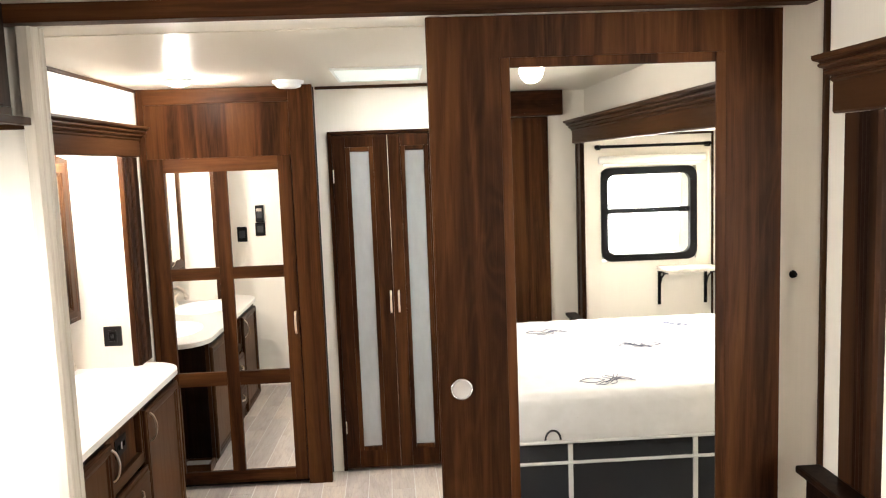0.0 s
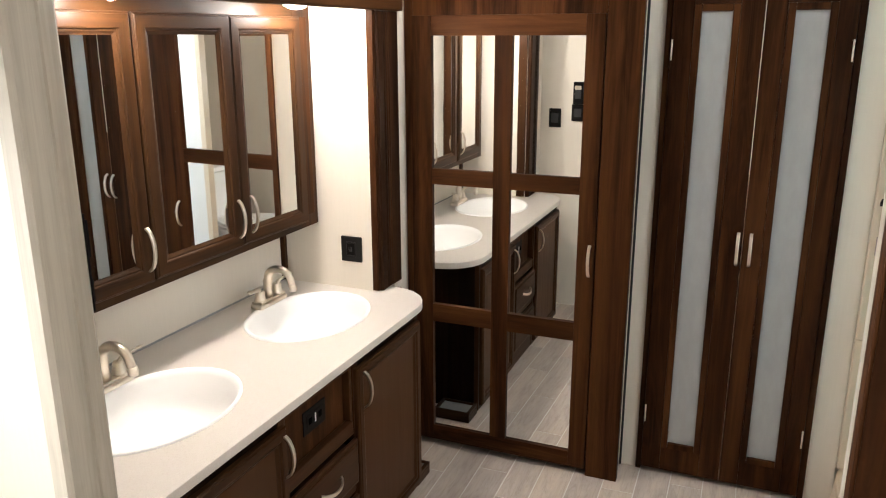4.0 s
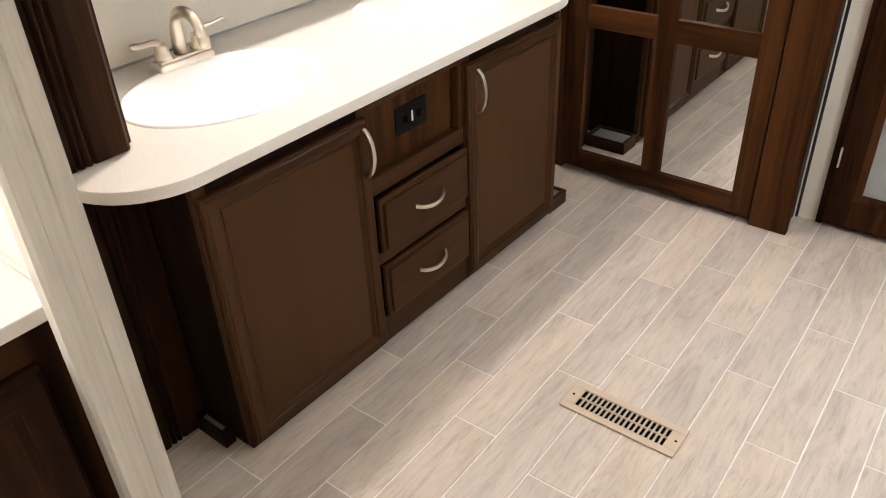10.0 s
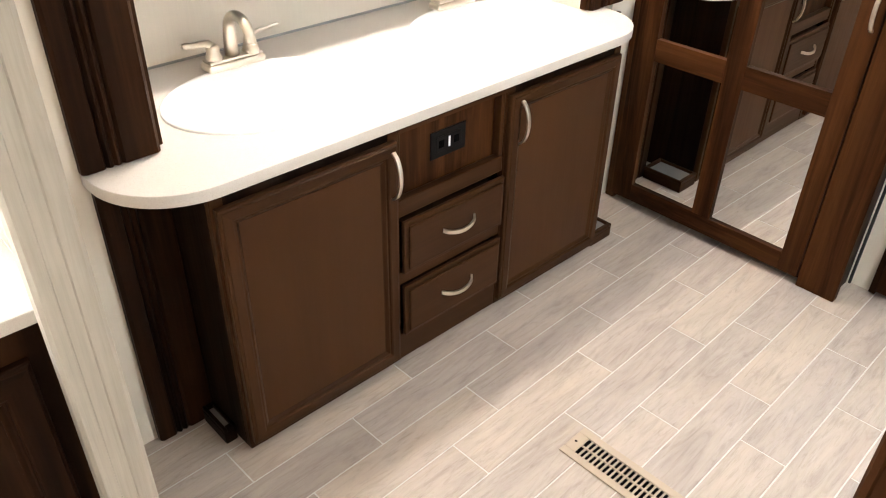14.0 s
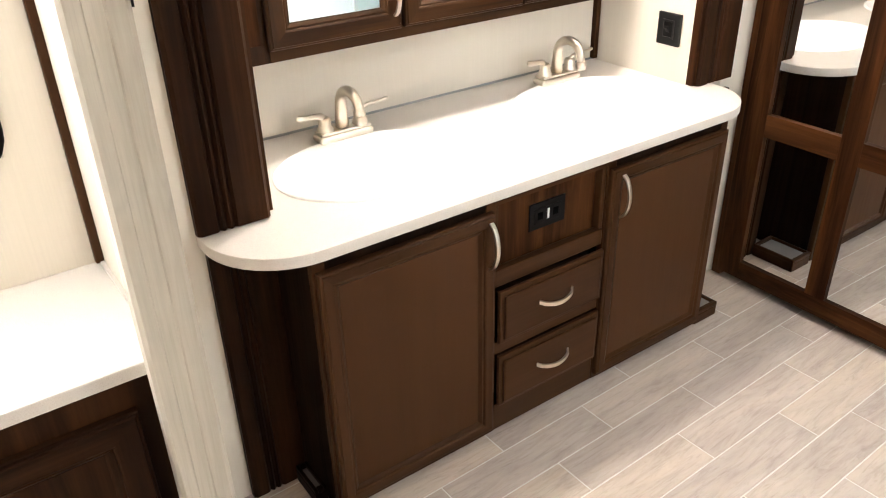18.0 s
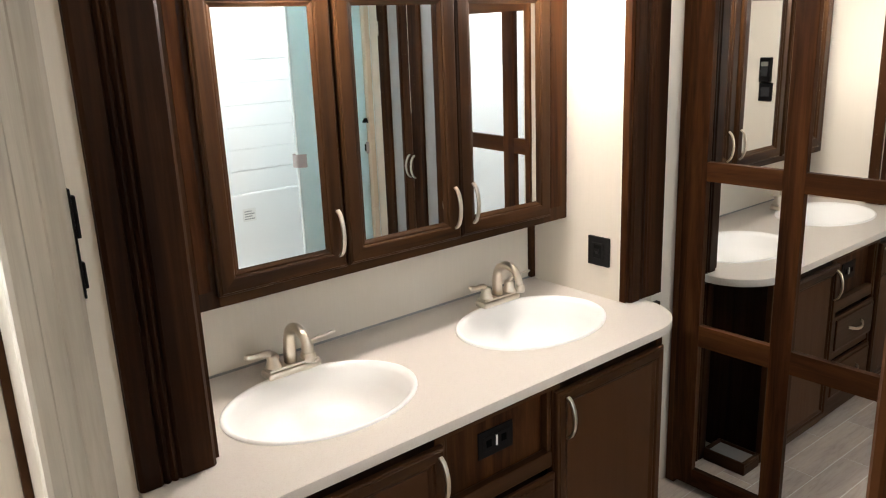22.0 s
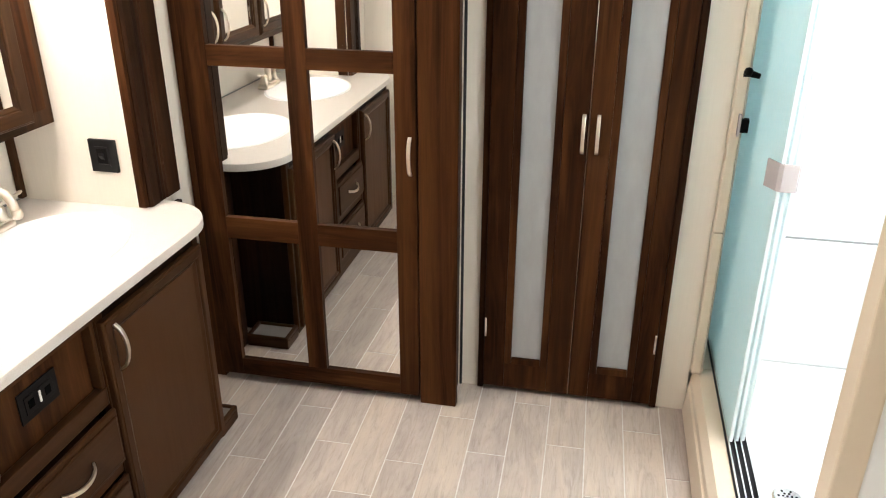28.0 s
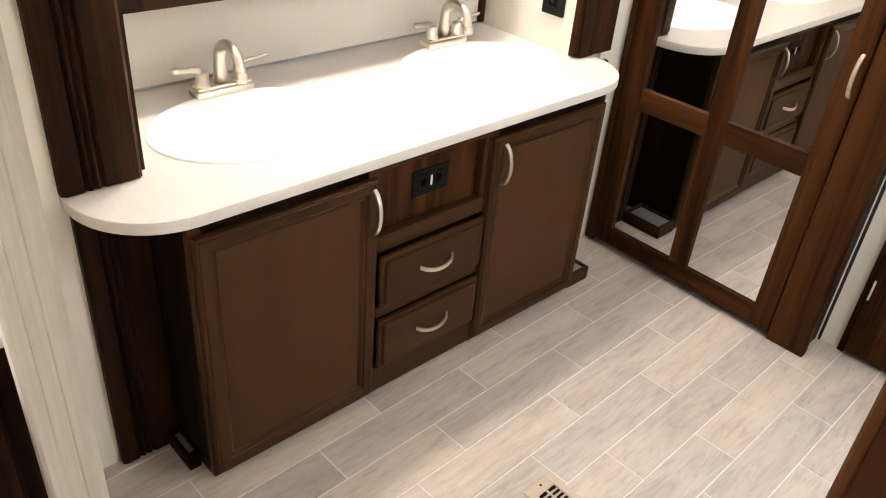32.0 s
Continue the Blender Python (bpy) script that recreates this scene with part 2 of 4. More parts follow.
k = Nodes(nickel)
k.bump(k.noise(k.coords((300, 300, 30)), 1.0, 3), 0.05, 0.0003)
chrome = material("chrome", (0.82, 0.82, 0.82), 0.08, 1.0)
mirror_mat = material("mirror_silver", (0.90, 0.91, 0.90), 0.012, 1.0)
frost = material("frosted_strip", (0.36, 0.40, 0.43), 0.3)
k = Nodes(frost)
k.link(k.ramp(k.noise(k.coords((25, 25, 9), per_object=False), 1.0, 4), ((0.3, (0.285, 0.291, 0.290)), (0.7, (0.322, 0.328, 0.327)))), k.b.inputs["Base Color"])
aqua = material("aqua_rain_glass", (0.44, 0.80, 0.83), 0.45)
k = Nodes(aqua)
rain = k.noise(k.coords((60, 60, 22)), 1.0, 2)
tone = k.ramp(k.noise(k.coords((90, 90, 60)), 1.0, 3), ((0.3, (0.865, 0.955, 0.962)), (0.7, (0.91, 0.970, 0.974))))
k.link(tone, k.b.inputs["Base Color"])
k.bump(rain, 0.4, 0.002)
trans = k.node("ShaderNodeBsdfTranslucent")
k.link(tone, trans.inputs["Color"])
both = k.node("ShaderNodeMixShader")
both.inputs[0].default_value = 0.72
k.link(k.b.outputs[0], both.inputs[1])
k.link(trans.outputs[0], both.inputs[2])
k.link(both.outputs[0], k.t.nodes["Material Output"].inputs["Surface"])
# pale colour that imitates the bright highlight on polished glass edges
milky = material("pale_edge_highlight", (0.80, 0.90, 0.92), 0.35)
clear = material("clear_plastic", (0.56, 0.51, 0.51), 0.15)
clear.node_tree.nodes["Principled BSDF"].inputs["Transmission Weight"].default_value = 0.12
caulk = material("grey_caulk", (0.30, 0.31, 0.31), 0.7)
skid_mat = material("skid_grey_top", (0.20, 0.19, 0.18), 0.6)
brown_edge = material("brown_edge_band", (0.20, 0.115, 0.065), 0.5)
cream_edge = material("cream_edge_band", (0.72, 0.66, 0.56), 0.5)
charcoal = material("charcoal_fabric", (0.018, 0.019, 0.023), 0.85)
piping_mat = material("white_piping", (0.75, 0.75, 0.73), 0.7)
mattress_mat = material("mattress_ticking", (0.88, 0.87, 0.86), 0.8)
k = Nodes(mattress_mat)
q = k.noise(k.coords((14, 14, 14), per_object=False), 1.0, 3, 0.5)
k.link(k.ramp(q, ((0.3, (0.82, 0.81, 0.79)), (0.7, (0.90, 0.89, 0.88)))), k.b.inputs["Base Color"])
k.bump(q, 0.6, 0.012)
ink_mat = material("blue_print", (0.13, 0.14, 0.20), 0.8)
fabric_white = material("shade_fabric", (0.76, 0.74, 0.69), 0.8)


def glowing(name, colour, strength):
    m = material(name, colour, 0.4)
    b = m.node_tree.nodes["Principled BSDF"]
    b.inputs["Emission Color"].default_value = (*colour, 1)
    b.inputs["Emission Strength"].default_value = strength
    return m


dome_mat = glowing("lamp_dome", (1.0, 0.90, 0.74), 6.0)
lens_mat = glowing("roof_vent_lens", (0.78, 0.90, 0.85), 0.36)
outside_mat = glowing("outdoor_haze", (0.95, 1.0, 1.0), 3.0)
glass_mat = material("window_glass", (0.95, 0.97, 0.97), 0.0)
glass_mat.node_tree.nodes["Principled BSDF"].inputs["Transmission Weight"].default_value = 1.0


# ---------------------------------------------------------------- building helpers
def part(name, bm, mat, parent=None, label="", smooth=False):
    me = bpy.data.meshes.new(name)
    bm.normal_update()
    bm.to_mesh(me)
    bm.free()
    me.materials.append(mat)
    if smooth:
        for p in me.polygons:
            p.use_smooth = True
    ob = new(name, me)
    if parent is not None:
        ob.parent = parent
    return tagged(ob, label)


def thing(name, m, label, category, group="", kind=""):
    ob = new(name)
    ob.empty_display_size = 0.05
    ob.matrix_world = m
    return tagged(ob, label, category, group, kind)


def add_box(bm, x0, x1, y0, y1, z0, z1, bevel=0.0, seg=2):
    vs = [bm.verts.new((x, y, z)) for x in (x0, x1) for y in (y0, y1) for z in (z0, z1)]
    fs = [bm.faces.new([vs[i] for i in q]) for q in ((0, 1, 3, 2), (4, 6, 7, 5), (0, 4, 5, 1), (2, 3, 7, 6), (0, 2, 6, 4), (1, 5, 7, 3))]
    if bevel:
        es = list({e for f in fs for e in f.edges})
        bmesh.ops.bevel(bm, geom=es, offset=bevel, segments=seg, profile=0.6, affect="EDGES")
    return bm


def box(x0, x1, y0, y1, z0, z1, bevel=0.0, seg=2):
    return add_box(bmesh.new(), x0, x1, y0, y1, z0, z1, bevel, seg)


def add_prism(bm, outline, axis, a, b):
    """A closed outline in two axes, drawn out along the third from a to b. axis z: (x, y); y: (x, z); x: (y, z)."""
    def at(p, q, h):
        return {"z": (p, q, h), "y": (p, h, q), "x": (h, p, q)}[axis]
    lo = [bm.verts.new(at(p, q, a)) for p, q in outline]
    hi = [bm.verts.new(at(p, q, b)) for p, q in outline]
    n = len(outline)
    bm.faces.new(lo)
    bm.faces.new(list(reversed(hi)))
    for i in range(n):
        bm.faces.new((lo[i], hi[i], hi[(i + 1) % n], lo[(i + 1) % n]))
    bmesh.ops.recalc_face_normals(bm, faces=bm.faces[:])
    return bm


def prism(outline, axis, a, b):
    return add_prism(bmesh.new(), outline, axis, a, b)


def add_tube(bm, path, radii, seg=12, flat=1.0, cap=True):
    """A round bar along a path of points; flat squeezes its section across."""
    path = [Vector(p) for p in path]
    if not hasattr(radii, "__len__"):
        radii = [radii] * len(path)
    rings = []
    ref = None
    for i, p in enumerate(path):
        d = (path[min(i + 1, len(path) - 1)] - path[max(i - 1, 0)]).normalized()
        if ref is None:
            ref = d.orthogonal().normalized() if abs(d.x) < 0.99 else Vector((0, 1, 0))
        s = (ref - d * ref.dot(d)).normalized()
        ref = s
        u = d.cross(s)
        rings.append([bm.verts.new(p + (s * math.cos(a) + u * (flat * math.sin(a))) * radii[i]) for a in (2 * math.pi * j / seg for j in range(seg))])
    for r0, r1 in zip(rings, rings[1:]):
        for j in range(seg):
            bm.faces.new((r0[j], r0[(j + 1) % seg], r1[(j + 1) % seg], r1[j]))
    if cap:
        bm.faces.new(list(reversed(rings[0])))
        bm.faces.new(rings[-1])
    return bm


def tube(path, radii, seg=12, flat=1.0):
    return add_tube(bmesh.new(), path, radii, seg, flat)


def lathe(profile, seg=32, sx=1.0, sy=1.0, at=(0, 0, 0)):
    """A shape turned about z from (radius, height) pairs, squeezed to an oval by sx and sy."""
    bm = bmesh.new()
    rings = []
    for r, z in profile:
        if r < 1e-6:
            rings.append([bm.verts.new((at[0], at[1], at[2] + z))])
        else:
            rings.append([bm.verts.new((at[0] + r * sx * math.cos(a), at[1] + r * sy * math.sin(a), at[2] + z)) for a in (2 * math.pi * j / seg for j in range(seg))])
    for r0, r1 in zip(rings, rings[1:]):
        for j in range(seg):
            a, b = r0[j % len(r0)], r0[(j + 1) % len(r0)]
            c, d = r1[(j + 1) % len(r1)], r1[j % len(r1)]
            vs = list(dict.fromkeys((a, b, c, d)))
            if len(vs) > 2:
                bm.faces.new(vs)
    bmesh.ops.recalc_face_normals(bm, faces=bm.faces[:])
    return bm


def strap(points, width, thick, across):
    """A flat bent bar through points, its width lying along the axis across."""
    bm = bmesh.new()
    pts = [Vector(p) for p in points]
    a = Vector(across).normalized()
    rings = []
    for i, p in enumerate(pts):
        d = (pts[min(i + 1, len(pts) - 1)] - pts[max(i - 1, 0)]).normalized()
        n = d.cross(a).normalized()
        rings.append([bm.verts.new(p + a * (sx * width / 2) + n * (sy * thick / 2)) for sx, sy in ((-1, -1), (-0.6, -1.25), (0.6, -1.25), (1, -1), (1, 1), (-1, 1))])
    m = len(rings[0])
    for r0, r1 in zip(rings, rings[1:]):
        for j in range(m):
            bm.faces.new((r0[j], r0[(j + 1) % m], r1[(j + 1) % m], r1[j]))
    bm.faces.new(list(reversed(rings[0])))
    bm.faces.new(rings[-1])
    bmesh.ops.recalc_face_normals(bm, faces=bm.faces[:])
    return bm


def pull(parent, x, z, length, upright=True, y=0.0, depth=0.028, flipped=1):
    """An arched satin-nickel pull on a front that faces -y."""
    n = 12
    pts = []
    for i in range(n + 1):
        u = i / n
        arch = math.sin(math.pi * u) ** 0.55
        s = (u - 0.5) * length
        if upright:
            pts.append((x, y - 0.002 - depth * arch, z + s))
        else:
            pts.append((x + s, y - 0.002 - depth * arch, z - 0.010 * (1 - abs(2 * u - 1) ** 2) * flipped))
    part("handle", strap(pts, 0.011, 0.005, (1, 0, 0) if upright else (0, 0, 1)), nickel, parent, "arched brushed-nickel pull", smooth=False)


def joined(up_bm, across_bm):
    """Two meshes in one, the second on the second material slot."""
    for f in across_bm.faces:
        f.material_index = 1
    tmp = bpy.data.meshes.new("tmp")
    across_bm.to_mesh(tmp)
    across_bm.free()
    up_bm.from_mesh(tmp)
    bpy.data.meshes.remove(tmp)
    return up_bm


def hung(name, bm, mats, parent, m, label=""):
    """A door or drawer that belongs to a cabinet and stands at m in the world."""
    d = part(name, bm, mats[0], parent, label)
    d.data.materials.append(mats[1])
    d.matrix_basis = parent.matrix_basis.inverted() @ m
    return d


def mitred(parent, w, h, profile, mats):
    """Two stiles and two rails that meet in mitres; profile: (distance in from the outer edge, height over the back)."""
    for name, side, mat in (("stile", 0, mats[0]), ("stile", 1, mats[0]), ("rail", 2, mats[1]), ("rail", 3, mats[1])):
        bm = bmesh.new()
        ends = []
        for far in (0, 1):
            loop = []
            for u, d in profile:
                a = u if not far else (h if side < 2 else w) - u
                x, z = ((u, a), (w - u, a), (a, u), (a, h - u))[side]
                loop.append(bm.verts.new((x, -d, z)))
            ends.append(loop)
        n = len(profile)
        for i in range(n):
            bm.faces.new((ends[0][i], ends[0][(i + 1) % n], ends[1][(i + 1) % n], ends[1][i]))
        bm.faces.new(ends[0])
        bm.faces.new(list(reversed(ends[1])))
        bmesh.ops.recalc_face_normals(bm, faces=bm.faces[:])
        part(name, bm, mat, parent)


def framed_door(parent, m, w, h, stile, mats, label="", inner="panel", thick=0.02, panel=None):
    """A framed cabinet door that faces -y from its lower left corner: a mitred frame with routed edges round a flat panel or a mirror."""
    s, t = stile, thick
    back = 0.40 * t
    prof = [(0, 0.0006), (0, 0.62 * t), (0.0022, 0.80 * t), (0.0062, 0.86 * t), (0.0080, t), (s - 0.008, t), (s - 0.0045, 0.93 * t), (s - 0.0025, 0.72 * t), (s + 0.0015, 0.72 * t),
            (s + 0.0050, 0.60 * t), (s + 0.0085, back + 0.0012), (s + 0.0110, back + 0.0004), (s + 0.0110, 0.0006)]
    e = s + 0.0105
    d = hung("door", box(e, w - e, -back if inner == "panel" else -0.0030, -0.0006, e, h - e), ((panel or veneer_z) if inner == "panel" else mats[0],) * 2, parent, m, label)
    mitred(d, w, h, prof, mats)
    if inner == "mirror":
        part("mirror", box(e, w - e, -back, -0.0034, e, h - e), mirror_mat, d, "silvered mirror pane")
    return d


def rounded(x0, x1, z0, z1, r, n=6):
    pts = []
    for cx, cz, a0 in ((x1 - r, z1 - r, 0), (x0 + r, z1 - r, 90), (x0 + r, z0 + r, 180), (x1 - r, z0 + r, 270)):
        for i in range(n + 1):
            t = radians(a0 + 90 * i / n)
            pts.append((cx + r * math.cos(t), cz + r * math.sin(t)))
    return pts


def ring(outer, inner, axis, a, b):
    bm = bmesh.new()
    def at(p, q, h):
        return {"y": (p, h, q), "x": (h, p, q)}[axis]
    loops = [[bm.verts.new(at(p, q, h)) for p, q in loop] for loop, h in ((outer, a), (outer, b), (inner, b), (inner, a))]
    n = len(outer)
    for k0 in range(4):
        l0, l1 = loops[k0], loops[(k0 + 1) % 4]
        for i in range(n):
            bm.faces.new((l0[i], l0[(i + 1) % n], l1[(i + 1) % n], l1[i]))
    bmesh.ops.recalc_face_normals(bm, faces=bm.faces[:])
    return bm


def structure(name, bm, mat, label, category, smooth=False):
    return tagged(part(name, bm, mat, None, "", smooth), label, category, "", "structure")


FACING_X = 90  # turn that makes a front face +x

# ---------------------------------------------------------------- setting: bath
CEIL = 2.11
WX = -1.146     # left wall of the bath
FY = 4.03       # far wall of the bath
CY = 3.895      # closet front
P0, P1 = 1.845, 1.926   # doorway casing between bedroom and bath
PB = 1.887      # bedroom face of the partition
BX = -1.173     # left wall of the bedroom
BR = 1.29       # inner face of the bed slide's flange
BW = 1.346      # right wall of the bedroom beside the slide

floor_bm = box(-1.60, 2.25, -1.05, 4.55, -0.08, -0.0012)
structure("floor", floor_bm, grout_mat, "pale grout bed under grey wood-look plank tiles", "floor")

ceil = box(-1.60, 2.25, -1.05, 4.55, CEIL, CEIL + 0.06)
structure("ceiling", ceil, ceiling_mat, "smooth off-white ceiling board", "ceiling")

# left wall with the vanity slide's opening
wl = prism([(P1, 0), (2.10, 0), (2.10, 1.84), (3.78, 1.84), (3.78, 0), (FY, 0), (FY, CEIL), (P1, CEIL)], "x", WX - 0.05, WX)
structure("wall_bath_left", wl, wall_mat, "cream vinyl wall round the vanity slide opening", "wall")
# slide-out box: back, sides, roof
SX = -1.56
structure("wall_slide_back", box(SX - 0.04, SX, 2.18, 3.70, 0, 1.90), wall_mat, "cream vinyl wall behind the sinks", "wall")
structure("wall_slide_near", box(SX, WX, 2.18, 2.232, 0, 1.86), wall_mat, "cream vinyl side wall of the vanity slide", "wall")
structure("wall_slide_far", box(SX, WX, 3.632, 3.70, 0, 1.86), wall_mat, "cream vinyl side wall with a black switch", "wall")
structure("ceiling_slide", box(SX - 0.04, WX - 0.052, 2.232, 3.632, 1.822, 1.862), ceiling_mat, "white ceiling of the vanity slide", "ceiling")

# far wall with the wardrobe opening
wf = prism([(-0.26, 0), (-0.19, 0), (-0.19, 1.865), (0.415, 1.865), (0.415, 0), (0.512, 0), (0.512, CEIL), (-0.26, CEIL)], "y", FY, FY + 0.05)
structure("wall_bath_far", wf, wall_mat, "cream vinyl wall round the wardrobe doors", "wall")
wb = bmesh.new()
add_box(wb, -0.3, 0.55, 4.5, 4.55, 0, CEIL)
add_box(wb, -0.30, -0.262, FY + 0.052, 4.5, 0, CEIL)
add_box(wb, 0.512, 0.55, FY + 0.052, 4.5, 0, CEIL)
structure("wall_wardrobe", wb, wall_mat, "pale inside of the wardrobe recess", "wall")

# right side of the bath
structure("wall_bath_right", box(1.17, 1.22, P1, 4.5, 0, CEIL), wall_mat, "cream vinyl wall behind toilet and shower", "wall")

# partition with the doorway
wp = bmesh.new()
add_box(wp, BX, -0.742, PB, P1 - 0.005, 0, CEIL)
structure("wall_partition_left", wp, wall_mat, "cream vinyl wall stub beside the doorway", "wall")
structure("wall_partition_right", box(0.310, BW + 0.05, 1.8935, 1.945, 0, CEIL), wall_mat, "cream vinyl wall behind the sliding door", "wall")
structure("wall_partition_head", box(-0.735, 0.310, 1.893, 1.945, 2.07, CEIL), wall_mat, "wall strip over the doorway", "wall")


def casing(name, x, facing, P0=P0):
    """Grey wood-print casing that caps a wall's end; facing 1: its face looks to +x."""
    s = facing
    prof = []
    for y, d in ((P0 - 0.004, 0.0), (P0 - 0.004, 0.026), (P0 + 0.002, 0.034), (P0 + 0.022, 0.034), (P0 + 0.0245, 0.031), (P0 + 0.048, 0.031), (P0 + 0.0505, 0.034),
                 (P0 + 0.074, 0.034), (P1 + 0.001, 0.028), (P1 + 0.001, 0.0)):
        prof.append((x + s * d, y))
    return structure(name, prism(prof, "z", 0, 2.068), casing_mat, "ribbed grey wood-print casing round the doorway", "trim")


casing("trim_doorway_left", -0.742, 1)
structure("trim_doorway_right", prism([(0.310, 1.893), (0.282, 1.893), (0.275, 1.900), (0.275, 1.948), (0.282, 1.956), (0.310, 1.956)], "z", 0, 2.068), casing_mat, "grey wood-print casing at the door pocket", "trim")

# ---------------------------------------------------------------- setting: bedroom
wbl = ring([(-1.0, 0), (P1, 0), (P1, CEIL), (-1.0, CEIL)], [(0.752, 0.992), (1.773, 0.992), (1.773, 1.598), (0.752, 1.598)], "x", BX - 0.05, BX)
structure("wall_bedroom_left", wbl, wall_mat, "cream vinyl wall with a wardrobe window", "wall")
structure("wall_bedroom_far", box(-1.223, 2.25, -1.05, -1.0, 0, CEIL), wall_mat, "cream vinyl wall at the far end of the bedroom", "wall")
wbr = bmesh.new()
add_box(wbr, BW, BW + 0.05, -1.0, -0.82, 0, CEIL)
add_box(wbr, BW, BW + 0.05, 1.60, 1.893, 0, CEIL)
add_box(wbr, BW, BW + 0.05, -0.82, 1.60, 1.86, CEIL)
structure("wall_bedroom_right", wbr, wall_mat, "cream vinyl wall over the bed slide", "wall")
WIN = (1.395, 1.985, 1.045, 1.615)
WY = -0.80     # far side wall of the bed slide
SB = 2.09      # wall behind the bed head
wsf = ring([(BR + 0.002, 0), (SB, 0), (SB, 1.86), (BR + 0.002, 1.86)], [(WIN[0], WIN[2]), (WIN[1], WIN[2]), (WIN[1], WIN[3]), (WIN[0], WIN[3])], "y", WY - 0.06, WY)
structure("wall_bed_slide_far", wsf, wall_mat, "cream vinyl side wall of the bed slide with a window", "wall")
structure("wall_bed_slide_near", box(BR + 0.002, SB, 1.55, 1.585, 0, 1.86), wall_mat, "cream vinyl side wall of the bed slide", "wall")
structure("wall_bed_slide_back", box(SB, SB + 0.05, WY - 0.06, 1.585, 0, 1.9), wall_mat, "cream vinyl wall behind the bed head", "wall")
structure("ceiling_bed_slide", box(BR + 0.002, SB, WY, 1.55, 1.82, 1.858), ceiling_mat, "white ceiling of the bed slide", "ceiling")

# ---------------------------------------------------------------- trim of the bath
def wood_strip(name, x0, x1, y0, y1, z0, z1, label, mat=None):
    return structure(name, box(x0, x1, y0, y1, z0, z1, 0.002, 1), mat or stain_z, label, "trim")


wood_strip("trim_ceiling_left", WX, WX + 0.012, P1, CY, CEIL - 0.016, CEIL, "thin dark wood strip where wall meets ceiling")
wood_strip("trim_ceiling_far", -0.25, 1.17, FY - 0.012, FY, CEIL - 0.016, CEIL, "thin dark wood strip where wall meets ceiling")
wood_strip("trim_ceiling_batten", WX + 0.02, 1.17, 2.27, 2.30, CEIL - 0.004, CEIL, "flat white ceiling batten", ceiling_mat)
wood_strip("trim_slide_corner", SX, SX + 0.02, 3.612, 3.632, 0.755, 1.82, "dark wood strip in the corner by the sinks")
wood_strip("trim_slide_corner_near", SX, SX + 0.02, 2.232, 2.252, 0.755, 1.82, "dark wood strip in the corner by the sinks")
wood_strip("trim_slide_roof", -1.385, WX - 0.06, 3.616, 3.632, 1.806, 1.822, "dark wood strip under the slide ceiling")


def post_profile(y0, y1, x, depth):
    """Plan of a fluted slide casing whose face looks to +x."""
    w = y1 - y0
    pts = [(x, y0), (x + depth * 0.7, y0), (x + depth, y0 + 0.008)]
    for u in (0.30, 0.40, 0.50):
        c = y0 + w * u
        pts += [(x + depth, c - 0.006), (x + depth - 0.007, c), (x + depth, c + 0.006)]
    pts += [(x + depth, y1 - 0.008), (x + depth * 0.7, y1), (x, y1)]
    return pts


def slide_post(name, y0, y1, z0, z1):
    return structure(name, prism(post_profile(y0, y1, WX, 0.022), "z", z0, z1), post_z, "dark espresso fluted casing of the vanity slide", "trim")


slide_post("trim_slide_post_near", 2.066, 2.228, 0.752, 1.77)
slide_post("trim_slide_post_far", 3.638, 3.808, 0.752, 1.77)
slide_post("trim_slide_leg_near", 2.078, 2.228, 0.0, 0.715)
slide_post("trim_slide_leg_far", 3.638, 3.808, 0.0, 0.715)
structure("trim_slide_jamb_near", box(WX - 0.05, WX - 0.002, 2.2325, 2.242, 0.755, 1.80), stain_z, "dark wood jamb of the vanity slide", "trim")
structure("trim_slide_jamb_far", box(WX - 0.012, WX + 0.012, 3.622, 3.637, 0.755, 1.80), walnut_z, "brown wood edge of the vanity slide", "trim")


def crown(x, s, z0, z1):
    """Section of a crown fascia that stands out along s from x: flat board, then stepped beads."""
    h = z1 - z0
    pts = [(0.0, 0.0), (0.030, 0.0), (0.034, 0.04), (0.034, 0.54), (0.038, 0.56), (0.042, 0.585), (0.042, 0.61), (0.038, 0.63), (0.040, 0.65), (0.052, 0.67), (0.058, 0.70), (0.058, 0.73), (0.052, 0.75),
           (0.056, 0.77), (0.068, 0.79), (0.074, 0.82), (0.074, 0.85), (0.068, 0.87), (0.074, 0.89), (0.086, 0.91), (0.090, 0.94), (0.090, 1.0), (0.0, 1.0)]
    return [(x + s * p, z0 + h * q) for p, q in pts]


structure("trim_slide_fascia", prism([(p, q) for p, q in crown(WX, 1, 1.772, 1.918)], "y", 2.05, 3.825), stain_y, "dark stained crown fascia over the vanity", "trim")

# ---------------------------------------------------------------- closet with the mirrored door
closet = thing("closet", pose(0, 0, 0), "tall walnut-print closet front beside the vanity", "closet")
part("stile", box(-1.14, -1.105, CY, FY, 0, CEIL), walnut_z, closet)
part("post", box(-0.374, -0.250, CY - 0.016, CY + 0.014, 0.0, CEIL, 0.004), walnut_z, closet)
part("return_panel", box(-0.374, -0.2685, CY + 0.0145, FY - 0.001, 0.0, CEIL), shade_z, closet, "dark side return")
part("edge_trim", box(-0.268, -0.2645, FY - 0.012, FY - 0.0005, 0.0, CEIL), cream_edge, closet, "pale edge trim")
part("edge_band", box(-0.264, -0.256, FY - 0.008, FY - 0.0005, 0.0, CEIL), rubber, closet, "black rubber seal strip")
